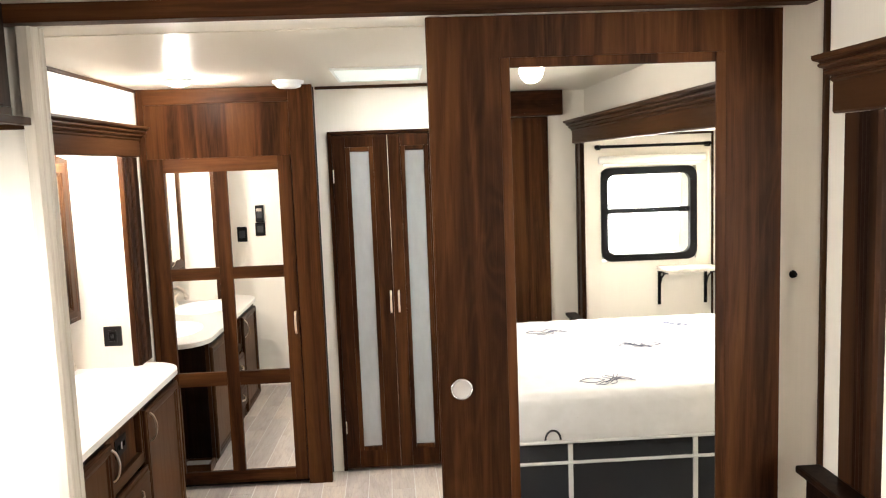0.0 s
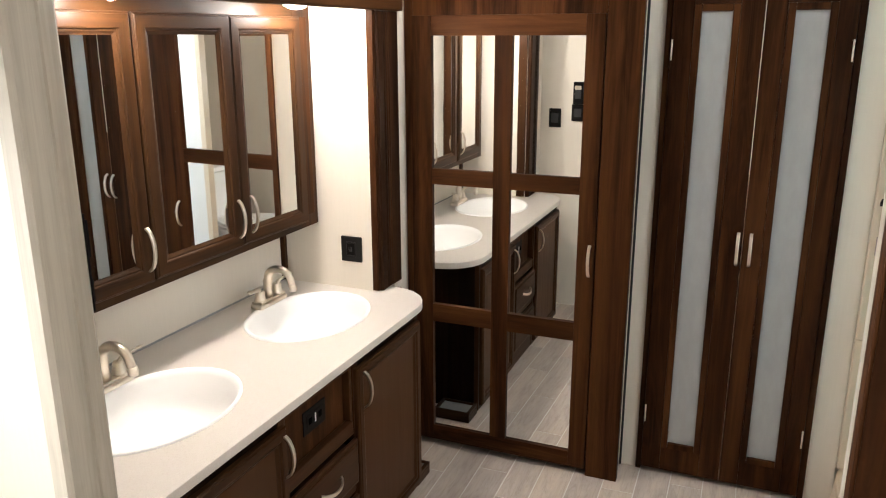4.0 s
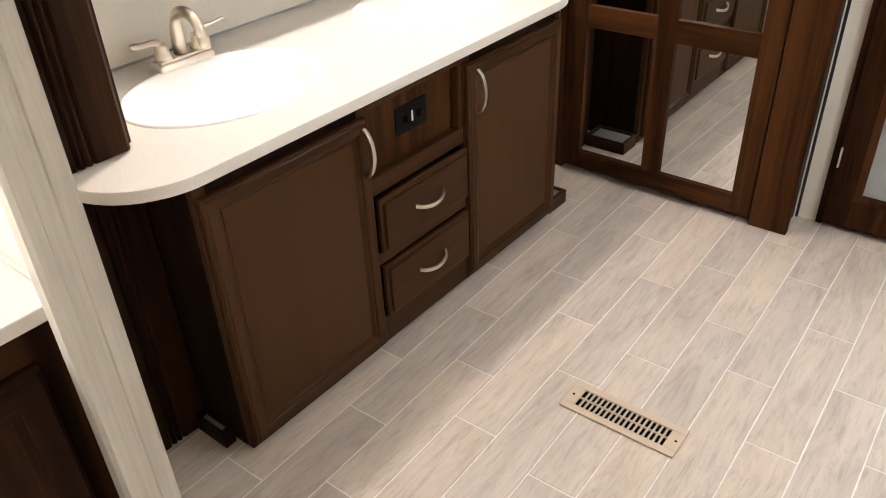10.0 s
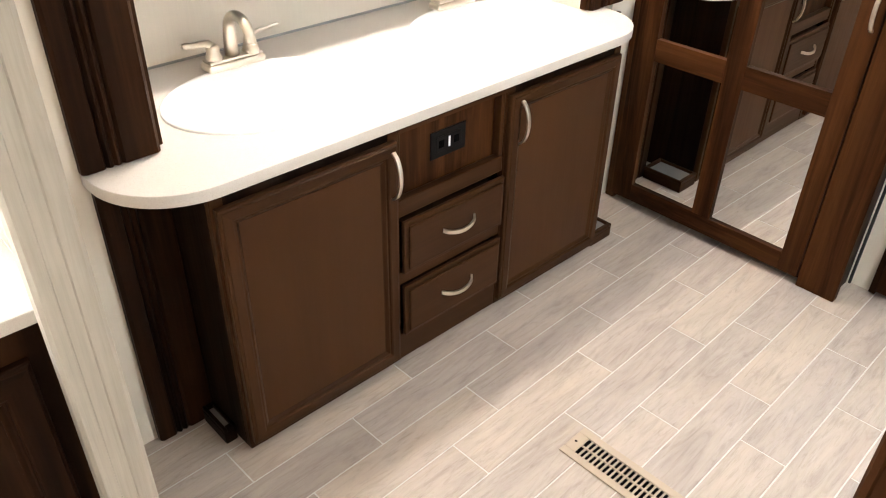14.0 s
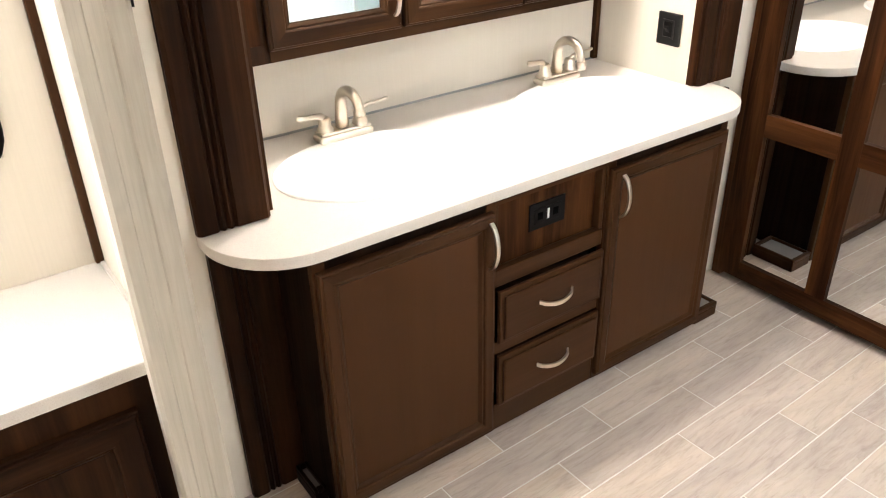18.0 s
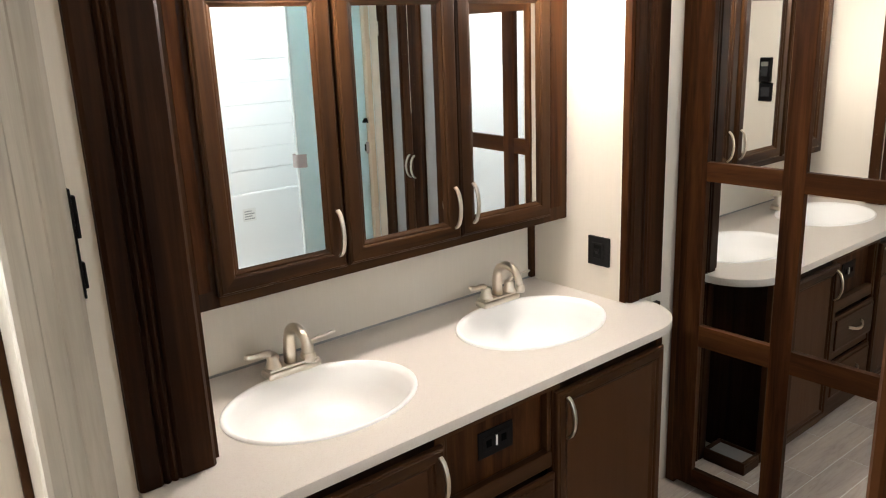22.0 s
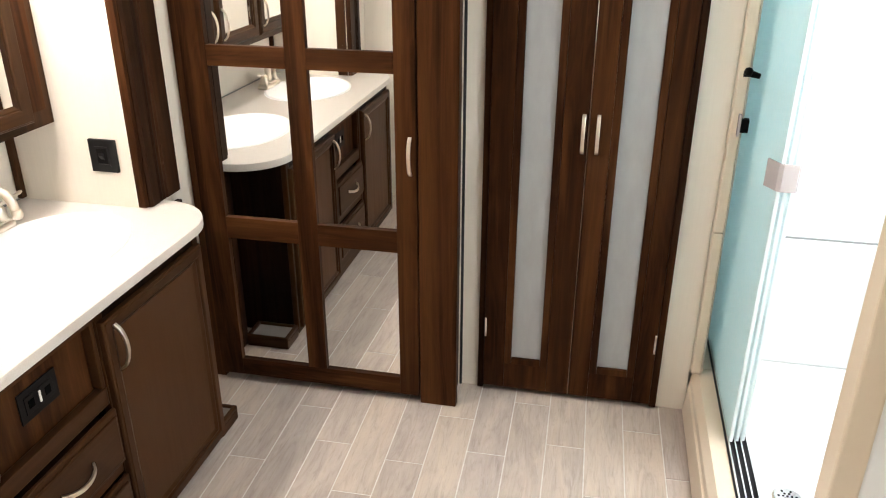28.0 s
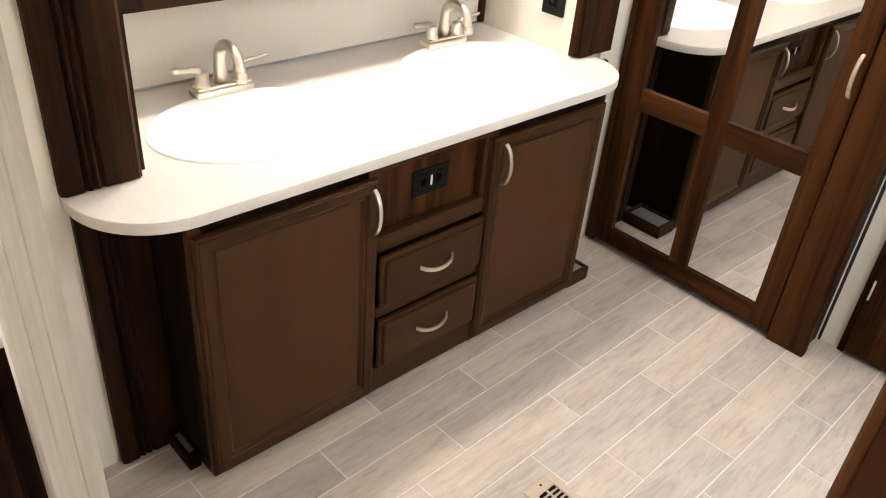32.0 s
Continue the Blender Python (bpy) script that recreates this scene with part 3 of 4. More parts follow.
part("header", box(-1.105, -0.3745, CY + 0.006, CY + 0.03, 1.74, 2.03), walnut_z, closet)
part("top_rail", box(-1.105, -0.3745, CY - 0.008, CY + 0.03, 2.030, CEIL - 0.002, 0.003), walnut_x, closet)
# black sheet close behind the door, in place of the closet's inner darkness
part("dark_gap_sheet", box(-1.10, -0.380, CY + 0.03, CY + 0.04, 0.0, 1.75), gap_mat, closet)
DX0, DX1, DZ0, DZ1 = -1.105, -0.3775, 0.030, 1.757
W = DX1 - DX0
xs = (0.0, 0.083, 0.332, 0.399, 0.662, W)
zs = (DZ0, 0.095, 0.563, 0.637, 1.128, 1.190, 1.685, DZ1)
T = 0.020
uprights = box(0, xs[1], -T, 0, DZ0, DZ1, 0.002)
add_box(uprights, xs[4], W, -T, 0, DZ0, DZ1, 0.002)
rails = box(xs[1], xs[4], -T, 0, zs[0], zs[1], 0.002)
add_box(rails, xs[1], xs[4], -T, 0, zs[6], zs[7], 0.002)
cd = hung("door", joined(uprights, rails), (walnut_z, walnut_x), closet, pose(DX0, CY, 0), "walnut closet door with six mirror panes, closed")
part("mullion", box(xs[2], xs[3], -T, 0, zs[1] - 0.001, zs[6] + 0.001, 0.002), walnut_z, cd)
for z0, z1 in ((zs[2], zs[3]), (zs[4], zs[5])):
    part("crossbar", box(xs[1], xs[2], -T, 0, z0, z1, 0.002), walnut_x, cd)
    part("crossbar", box(xs[3], xs[4], -T, 0, z0, z1, 0.002), walnut_x, cd)
for x0, x1 in ((xs[1], xs[2]), (xs[3], xs[4])):
    for z0, z1 in ((zs[1], zs[2]), (zs[3], zs[4]), (zs[5], zs[6])):
        part("mirror", box(x0 - 0.004, x1 + 0.004, -0.008, -0.001, z0 - 0.004, z1 + 0.004), mirror_mat, cd, "silvered mirror pane")
pull(cd, W - 0.018, 0.885, 0.118, y=-T, depth=0.024)

# ---------------------------------------------------------------- wardrobe doors with frosted strips
jamb = thing("wardrobe", pose(0, FY, 0), "walnut wardrobe with two frosted-strip doors, closed", "wardrobe")
part("jamb", box(-0.198, -0.178, -0.014, 0.04, 0.004, 1.872, 0.002), walnut_z, jamb)
part("jamb", box(0.396, 0.418, -0.014, 0.04, 0.004, 1.872, 0.002), walnut_z, jamb)
part("head", box(-0.178, 0.396, -0.014, 0.04, 1.854, 1.872, 0.002), walnut_x, jamb)


def wardrobe_door(x0, x1, g0, g1, hx, hinge):
    w = x1 - x0
    h, t, zb, zt = 1.828, 0.022, 0.121, 1.740
    g0, g1 = g0 - x0, g1 - x0
    frame_bm = box(0, g0 - 0.024, -t, 0, 0, h, 0.002)
    add_box(frame_bm, g1 + 0.024, w, -t, 0, 0, h, 0.002)
    add_box(frame_bm, g0 - 0.0235, g1 + 0.0235, -t, 0, 0, zb - 0.024, 0.002)
    add_box(frame_bm, g0 - 0.0235, g1 + 0.0235, -t, 0, zt + 0.024, h, 0.002)
    d = hung("door", frame_bm, (walnut_z, walnut_x), jamb, pose(x0, FY - 0.004, 0.022), "walnut door with a tall frosted strip, closed")
    part("frosted_strip", box(g0 - 0.008, g1 + 0.008, -t + 0.010, -0.006, zb - 0.008, zt + 0.008), frost, d, "frosted white glass strip")
    for a0, a1, c, e in ((g0 - 0.0235, g0, zb - 0.0235, zt + 0.0235), (g1, g1 + 0.0235, zb - 0.0235, zt + 0.0235), (g0 + 0.0005, g1 - 0.0005, zb - 0.0235, zb), (g0 + 0.0005, g1 - 0.0005, zt, zt + 0.0235)):
        part("glass_moulding", box(a0, a1, -t - 0.003, -0.001, c, e, 0.003, 2), walnut_z, d)
    pull(d, hx - x0, 0.928, 0.118, y=-t, depth=0.026)
    for z in (0.199, 1.578):
        leaf = part("hinge", box(hinge - x0 - 0.003, hinge - x0 + 0.003, -t - 0.003, -t + 0.006, z, z + 0.070, 0.001), cream_edge, d, "small cream hinge")
        for q in (0.16, 0.5, 0.84):
            pin = tube([(hinge - x0, -t - 0.0030, z + 0.070 * q - 0.004), (hinge - x0, -t - 0.0030, z + 0.070 * q + 0.004)], 0.0022, 8)
            part("hinge_knuckle", pin, nickel, d, smooth=True)
    return d


wardrobe_door(-0.176, 0.1175, -0.081, 0.019, 0.104, -0.172)
wardrobe_door(0.1205, 0.394, 0.210, 0.311, 0.147, 0.390)
# upper length coloured cream for the lamp's reflection on the door edge
part("door_gap_strip", box(0.1180, 0.1200, -0.0280, -0.0265, 1.22, 1.845), cream_edge, jamb, "door gap strip, upper part pale as if reflecting a lamp")
part("door_gap_strip", box(0.1183, 0.1197, -0.0275, -0.0265, 0.03, 1.218), brown_edge, jamb, "thin brown strip between the doors")

# ---------------------------------------------------------------- vanity
VX = -0.947   # carcase front
V0, V1 = 2.225, 3.560
van = thing("vanity_cabinet", pose(VX, V0, 0, 0, 0, FACING_X), "dark stained vanity cabinet under a white counter", "cabinet")
L = V1 - V0
D = VX - SX - 0.002
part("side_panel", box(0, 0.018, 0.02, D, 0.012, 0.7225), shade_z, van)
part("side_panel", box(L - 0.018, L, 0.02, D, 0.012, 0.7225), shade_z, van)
a, b = 0.480, 0.850   # edges of the drawer bay
for x0, x1 in ((0, 0.030), (a - 0.030, a), (b, b + 0.030), (L - 0.030, L)):
    part("face_stile", box(x0, x1, 0, 0.02, 0.012, 0.7225, 0.002), stain_z, van)
for x0, x1 in ((0.030, a - 0.030), (b + 0.030, L - 0.030)):
    # upper rail: the counter overhang's shadow is put into its darker colour
    part("face_rail", box(x0, x1, 0.002, 0.02, 0.688, 0.7225), shade_z, van, "upper rail darkened for the counter's shadow")
    part("face_rail", box(x0, x1, 0, 0.02, 0.012, 0.050), stain_x, van)
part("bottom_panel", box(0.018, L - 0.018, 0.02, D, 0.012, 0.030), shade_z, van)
# recessed outlet panel, framed by beads
part("face_rail", box(a, b, 0, 0.02, 0.700, 0.7225), stain_x, van)
part("outlet_panel", box(a, b, 0.030, 0.042, 0.490, 0.700), walnut_z, van, "recessed walnut panel with an outlet")
part("reveal", box(b - 0.016, b - 0.0005, 0.004, 0.030, 0.521, 0.699, 0.003), stain_z, van)
part("reveal", box(a + 0.0005, a + 0.010, 0.004, 0.030, 0.521, 0.699, 0.003), stain_z, van)
part("drawer_rail", box(a, b, 0.002, 0.026, 0.472, 0.520, 0.004), stain_x, van)
part("drawer_rail", box(a, b, 0.002, 0.02, 0.268, 0.306, 0.002), stain_x, van)
part("drawer_rail", box(a, b, 0.002, 0.02, 0.012, 0.100, 0.002), stain_x, van)
# black sheet that darkens the gaps round the drawers
part("drawer_gap_sheet", box(a, b, 0.04, 0.05, 0.04, 0.50), gap_mat, van)


def drawer(x0, x1, z0, z1):
    w, h = x1 - x0, z1 - z0
    d = hung("drawer", box(0, w, -0.012, -0.0005, 0, h, 0.003), (stain_x, stain_x), van, pose(VX, V0 + x0, z0, 0, 0, FACING_X), "slab drawer front with routed edge")
    part("raised_field", box(0.012, w - 0.012, -0.020, -0.0125, 0.012, h - 0.012, 0.005, 2), stain_x, d)
    part("box_side", box(0.02, w - 0.02, 0.0, 0.3, 0.01, h - 0.02), shade_z, d)
    pull(d, w / 2, h * 0.56, 0.115, upright=False, y=-0.020, depth=0.022)


drawer(0.486, 0.848, 0.306, 0.462)
drawer(0.486, 0.848, 0.102, 0.264)


def vanity_door(x0, x1, hx):
    d = framed_door(van, pose(VX, V0 + x0, 0.036, 0, 0, FACING_X), x1 - x0, 0.657, 0.036, (stain_z, stain_x), "flat-panel door with a beaded frame, closed")
    pull(d, hx, 0.577, 0.122, y=-0.020, depth=0.026)
    return d


vanity_door(0.006, 0.465, 0.441)
vanity_door(0.853, L - 0.013, 0.034)
outlet = thing("outlet", pose(VX, V0 + 0.608, 0.577, 0, 0, FACING_X), "black duplex outlet with a white strip in the vanity", "outlet")
part("plate", box(0, 0.120, 0.0262, 0.0295, 0, 0.074, 0.0012), black, outlet)
part("face", box(0.016, 0.104, 0.0245, 0.0260, 0.016, 0.058, 0.0006), black, outlet)
part("strip", box(0.058, 0.064, 0.0234, 0.0243, 0.023, 0.051), plastic_white, outlet, "small white strip")
for sx in (0.034, 0.086):
    part("socket", box(sx - 0.009, sx + 0.009, 0.0235, 0.0243, 0.027, 0.047, 0.0003, 1), gap_mat, outlet)
# runner blocks of the slide on the floor at both ends
for y0, y1, lab in ((2.192, 2.224, "dark wood slide runner on the floor"), (3.5605, 3.668, "dark wood slide runner on the floor")):
    r = thing("slide_runner", pose(0, 0, 0), lab, "runner", "slide runners")
    xe = -0.950 if y0 > 3 else -1.010
    tone = stain_x if y0 > 3 else shade_z
    part("block", box(-1.118, xe, y0, y1, 0.0005, 0.036, 0.003), tone, r)
    for x0, x1, c, d in ((-1.118, xe, y0, y0 + 0.008), (-1.118, xe, y1 - 0.008, y1), (-1.118, -1.106, y0 + 0.0085, y1 - 0.0085), (xe - 0.014, xe, y0 + 0.0085, y1 - 0.0085)):
        part("lip", box(x0, x1, c, d, 0.0362, 0.050, 0.002), tone, r)
    part("inlay", box(-1.1055, xe - 0.0145, y0 + 0.0085, y1 - 0.0085, 0.0362, 0.040), skid_mat, r, "grey inlay board")


# counter with two oval cut-outs
def counter_outline():
    pts = []
    y0, y1, xf, r = 2.068, 3.705, -0.930, 0.180
    pts += [(SX + 0.002, 2.234), (WX + 0.003, 2.234), (WX + 0.003, y0)]
    for i in range(13):
        t = radians(-90 + 90 * i / 12)
        pts.append((xf - r + r * math.cos(t), y0 + r + r * math.sin(t)))
    for i in range(13):
        t = radians(90 * i / 12)
        pts.append((xf - r + r * math.cos(t), y1 - r + r * math.sin(t)))
    pts += [(WX + 0.003, y1), (WX + 0.003, 3.630), (SX + 0.002, 3.630)]
    return pts


SINKS = ((-1.240, 2.556), (-1.243, 3.306))
SRX, SRY = 0.198, 0.258


def counter_mesh():
    cu = bpy.data.curves.new("counter", "CURVE")
    cu.dimensions, cu.fill_mode = "2D", "BOTH"
    cu.extrude, cu.bevel_depth, cu.bevel_resolution = 0.0118, 0.0017, 2
    loops = [counter_outline()] + [[(cx + SRX * 0.97 * math.cos(2 * math.pi * i / 48), cy + SRY * 0.97 * math.sin(2 * math.pi * i / 48)) for i in range(48)] for cx, cy in SINKS]
    for loop in loops:
        sp = cu.splines.new("POLY")
        sp.points.add(len(loop) - 1)
        for p, (x, y) in zip(sp.points, loop):
            p.co = (x, y, 0, 1)
        sp.use_cyclic_u = True
    tmp = bpy.data.objects.new("counter_tmp", cu)
    scene.collection.objects.link(tmp)
    me = bpy.data.meshes.new_from_object(tmp.evaluated_get(bpy.context.evaluated_depsgraph_get()))
    bpy.data.objects.remove(tmp)
    return me


counter = tagged(new("countertop", counter_mesh()), "white speckled laminate vanity counter with rounded corners", "countertop")
counter.data.materials.clear()
counter.data.materials.append(counter_mat)
counter.location = (0, 0, 0.7365)
splash = part("caulk_bead", prism([(SX + 0.0005, 0.7505), (SX + 0.005, 0.7505), (SX + 0.0005, 0.756)], "y", 2.236, 3.628), caulk, counter, "thin grey caulk bead along the wall")
splash.location = (0, 0, -0.7365)


def sink(cx, cy):
    s = thing("sink", pose(cx, cy, 0.7505), "white oval drop-in sink in the counter", "sink", "sinks")
    prof = [(1.0, -0.0005), (1.0, 0.004), (0.975, 0.0065), (0.95, 0.004), (0.92, -0.010), (0.88, -0.05), (0.80, -0.09), (0.62, -0.118), (0.35, -0.130), (0.10, -0.134), (0.095, -0.139), (0.0, -0.139)]
    part("bowl", lathe(prof, 56, SRX, SRY), porcelain, s, smooth=True)
    part("drain", lathe([(0.0, -0.131), (0.017, -0.131), (0.021, -0.133), (0.021, -0.139)], 20), chrome, s, "chrome drain", smooth=True)
    return s


for cx, cy in SINKS:
    sink(cx, cy)


def faucet(yc):
    f = thing("faucet", pose(-1.430, yc, 0.7575, 0, 0, FACING_X), "brushed-nickel two-handle centreset faucet on the sink rim", "faucet", "faucets")
    base = box(-0.080, 0.080, -0.026, 0.026, 0, 0.020, 0.009, 3)
    part("base", base, nickel, f, smooth=True)
    part("collar", box(-0.074, 0.074, -0.021, 0.021, 0.0205, 0.028, 0.003, 2), nickel, f)
    arc = [(0, 0.002, 0.024), (0, 0.003, 0.06), (0, 0.0, 0.095)]
    for i in range(1, 11):
        t = radians(180 - 16.5 * i)
        arc.append((0, -0.048 - 0.048 * math.cos(t), 0.095 + 0.040 * math.sin(t)))
    arc.append((0, -0.103, 0.072))
    n = len(arc)
    part("spout", tube(arc, [0.0185, 0.017, 0.0155] + [0.0145 - 0.002 * i / 10 for i in range(n - 4)] + [0.012], 16), nickel, f, smooth=True)
    part("aerator", tube([(0, -0.102, 0.084), (0, -0.104, 0.070), (0, -0.1045, 0.060)], [0.0145, 0.0145, 0.0125], 16), nickel, f, smooth=True)
    part("lift_rod", tube([(0, 0.017, 0.02), (0, 0.017, 0.078), (0, 0.017, 0.086)], [0.0028, 0.0028, 0.006], 10), nickel, f, smooth=True)
    for s in (-1, 1):
        x = 0.052 * s
        part("valve", lathe([(0.0, 0.066), (0.012, 0.065), (0.017, 0.058), (0.0165, 0.045), (0.021, 0.034), (0.023, 0.0275), (0.0, 0.0275)], 20, at=(x, 0, 0)), nickel, f, smooth=True)
        part("lever", tube([(x, 0, 0.058), (x + 0.010 * s, -0.001, 0.069), (x + 0.026 * s, -0.004, 0.074), (x + 0.050 * s, -0.008, 0.076), (x + 0.074 * s, -0.011, 0.080), (x + 0.082 * s, -0.012, 0.081)], [0.0125, 0.0105, 0.0080, 0.0070, 0.0088, 0.0055], 14, 0.62), nickel, f, smooth=True)
    return f


faucet(2.577)
faucet(3.340)

# ---------------------------------------------------------------- medicine cabinet
MX = -1.392
M0, M1, MZ0, MZ1 = 2.322, 3.6315, 0.997, 1.800
med = thing("medicine_cabinet", pose(MX, M0, MZ0, 0, 0, FACING_X), "dark stained medicine cabinet over the sinks", "cabinet")
ML, MH, MD = M1 - M0, MZ1 - MZ0, MX - SX - 0.002
part("carcase", box(0.002, ML - 0.002, 0.02, MD, 0.006, MH - 0.002), amber_x, med)
part("face_stile", box(0, 0.062, 0, 0.02, 0.0, MH, 0.002), amber_z, med)
part("face_stile", box(ML - 0.112, ML, 0, 0.02, 0.0, MH, 0.002), amber_z, med)
part("stile_panel", box(0.012, 0.044, -0.003, 0.0, 0.045, MH - 0.05, 0.002), walnut_z, med, "brown inset strip")
part("stile_panel", box(ML - 0.082, ML - 0.026, -0.003, 0.0, 0.045, MH - 0.05, 0.002), walnut_z, med, "brown inset strip")
part("face_rail", box(0.062, ML - 0.112, 0, 0.02, 0, 0.040, 0.002), amber_x, med)
part("face_rail", box(0.062, ML - 0.112, 0, 0.02, MH - 0.06, MH, 0.002), amber_x, med)
for x in (0.424, 0.819):
    part("face_stile", box(x - 0.02, x + 0.02, 0.001, 0.02, 0.04, MH - 0.06), amber_z, med)


def cabinet_door(y0, y1, hx, ajar, lean, state):
    d = framed_door(med, pose(MX + 0.0005, y0, 1.027, lean, 0, FACING_X - ajar), y1 - y0, 0.722, 0.047, (amber_z, amber_x), "framed mirror door, " + state, "mirror")
    pull(d, hx, 0.097, 0.122, y=-0.020, depth=0.024)


cabinet_door(2.380, 2.739, 0.337, 0.85, 0.25, "closed")
cabinet_door(2.752, 3.137, 0.363, 1.45, 0.25, "slightly ajar")
cabinet_door(3.148, 3.520, 0.044, 2.3, 0.08, "slightly ajar")

# ---------------------------------------------------------------- switches
sw = thing("light_switch", pose(-1.290, 3.6318, 0.858), "black light switch on the cream wall by the sink", "switch")
part("plate", box(0, 0.086, -0.011, 0, 0, 0.098, 0.004, 2), gloss_black, sw)
part("bezel", ring(rounded(0.020, 0.066, 0.020, 0.078, 0.004, 3), rounded(0.026, 0.060, 0.026, 0.072, 0.003, 3), "y", -0.0145, -0.0122), gloss_black, sw)
part("insert", box(0.0265, 0.0595, -0.0132, -0.0122, 0.0265, 0.0715), black, sw)
part("toggle", prism([(-0.0134, 0.040), (-0.0134, 0.058), (-0.024, 0.062), (-0.024, 0.054)], "x", 0.037, 0.049), gloss_black, sw, "small toggle, up")


def wall_box(name, x, z, w, h, d, label, category):
    t = thing(name, pose(x, P1 - 0.005, z, 0, 0, 180), label, category)
    part("plate", box(-w / 2, w / 2, -d, 0, 0, h, 0.004), black, t)
    part("face", box(-w * 0.3, w * 0.3, -d - 0.003, -d - 0.0002, h * 0.25, h * 0.75, 0.001), rubber, t)
    return t


wall_box("light_switch", -1.055, 1.138, 0.075, 0.115, 0.012, "black light switch on the wall by the doorway", "switch")
wall_box("light_switch", -0.915, 1.180, 0.075, 0.100, 0.012, "black switch plate under a remote holder", "switch")
rc = wall_box("remote_control", -0.912, 1.284, 0.060, 0.130, 0.034, "black remote control in its wall holder", "remote control")
part("screen", box(-0.02, 0.02, -0.0382, -0.0375, 0.085, 0.108), nickel, rc, "small grey display")

# ---------------------------------------------------------------- lamps and ceiling fittings
def dome_lamp(x, y, z, r=0.054, drop=0.034):
    d = thing("ceiling_light", pose(x, y, z), "round white dome light, switched on", "ceiling light", "dome lights")
    part("rim", lathe([(r + 0.010, 0.0), (r + 0.010, -0.012), (r, -0.016), (r - 0.004, -0.012), (r - 0.004, 0.0)], 36), plastic_white, d, smooth=True)
    g = part("diffuser", lathe([(r - 0.002, -0.012), (r * 0.93, -0.012 - 0.32 * (drop - 0.012)), (r * 0.7, -0.012 - 0.68 * (drop - 0.012)), (r * 0.4, -0.012 - 0.91 * (drop - 0.012)), (0.0, -drop)], 36), dome_mat, d, "glowing white dome", smooth=True)
    g.visible_shadow = False
    return d


dome_lamp(-0.81, 3.50, CEIL)
dome_lamp(-1.285, 3.385, 1.822, 0.060, 0.054)
dome_lamp(-1.285, 2.60, 1.822, 0.060, 0.054)
# dome of the assumed, unseen fill lamp over the toilet
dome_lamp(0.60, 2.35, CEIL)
dome_lamp(0.75, 0.61, CEIL)
dome_lamp(-0.2, 0.9, CEIL)

det = thing("smoke_detector", pose(-0.34, 3.70, CEIL), "white round smoke detector on the ceiling", "detector")
part("base", lathe([(0.075, 0), (0.075, -0.010), (0.070, -0.014), (0, -0.014)], 32), plastic_white, det, smooth=True)
part("cap", lathe([(0.062, -0.0145), (0.060, -0.028), (0.048, -0.034), (0, -0.035)], 32), plastic_white, det, smooth=True)
rv = thing("roof_vent", pose(0.10, 3.50, CEIL), "white roof vent frame with a pale daylight lens", "roof vent")
for x0, x1, y0, y1 in ((-0.20, -0.186, -0.25, 0.25), (0.186, 0.20, -0.25, 0.25), (-0.186, 0.186, -0.25, -0.236), (-0.186, 0.186, 0.236, 0.25)):
    part("frame", box(x0, x1, y0, y1, -0.012, 0.0, 0.003), plastic_white, rv)
part("lens", box(-0.186, 0.186, -0.236, 0.236, -0.008, -0.003), lens_mat, rv, "milky daylight lens")

# ---------------------------------------------------------------- shower
SHX = 0.508
sh = thing("shower_stall", pose(0, 0, 0), "white shower stall with a bone pan curb", "shower")
part("curb", prism([(SHX, 0.0), (SHX + 0.012, 0.140), (SHX + 0.030, 0.168), (SHX + 0.130, 0.172), (SHX + 0.140, 0.155), (SHX + 0.140, 0.0)], "y", 2.70, FY - 0.002), pan_mat, sh, "bone-coloured pan curb")
part("pocket_sill", box(0.552, SHX + 0.140, FY - 0.0015, FY + 0.300, 0.0, 0.172), pan_mat, sh)
part("curb_rib", prism([(SHX + 0.002, 0.020), (SHX - 0.003, 0.026), (SHX + 0.004, 0.110), (SHX + 0.010, 0.116)], "y", 2.72, FY - 0.03), pan_mat, sh)
part("pan", box(SHX + 0.141, 1.168, 2.70, FY + 0.30, 0.0, 0.055, 0.01), acrylic, sh)
part("side_wall", box(SHX + 0.045, 1.168, 2.655, 2.699, 0.0, 2.02), acrylic, sh)
part("end_post", box(SHX + 0.005, SHX + 0.0445, 2.650, 2.702, 0.0, 2.02, 0.004), pan_mat, sh, "bone-coloured end post")
part("side_wall", box(SHX + 0.005, 1.168, FY + 0.302, FY + 0.33, 0.0, 2.02), acrylic, sh)
part("back_wall", box(1.150, 1.168, 2.700, FY + 0.30, 0.056, 2.02), acrylic, sh)
for i in range(10):
    part("wall_course", box(1.1462, 1.1496, 2.705, FY + 0.289, 0.742 + 0.125 * i, 0.863 + 0.125 * i, 0.0016, 2), acrylic, sh, "moulded course of the white wall")
part("back_ledge", box(1.128, 1.1495, 2.705, FY + 0.289, 0.056, 0.735, 0.01), acrylic, sh)
part("corner_post", box(SHX + 0.005, SHX + 0.036, FY - 0.034, FY - 0.002, 0.168, 0.668, 0.005), pan_mat, sh, "bone-coloured upright of the stall")
part("corner_post", box(SHX + 0.005, SHX + 0.036, FY - 0.034, FY - 0.002, 0.671, 1.99, 0.005), pan_mat, sh, "bone-coloured upright of the stall")
part("jamb_channel", box(SHX + 0.0362, SHX + 0.0395, FY - 0.036, FY - 0.004, 0.175, 1.925, 0.001, 1), nickel, sh, "grey metal jamb channel")
part("wall_lip", box(SHX + 0.142, 1.127, FY + 0.290, FY + 0.3015, 0.056, 0.538, 0.004), acrylic, sh)
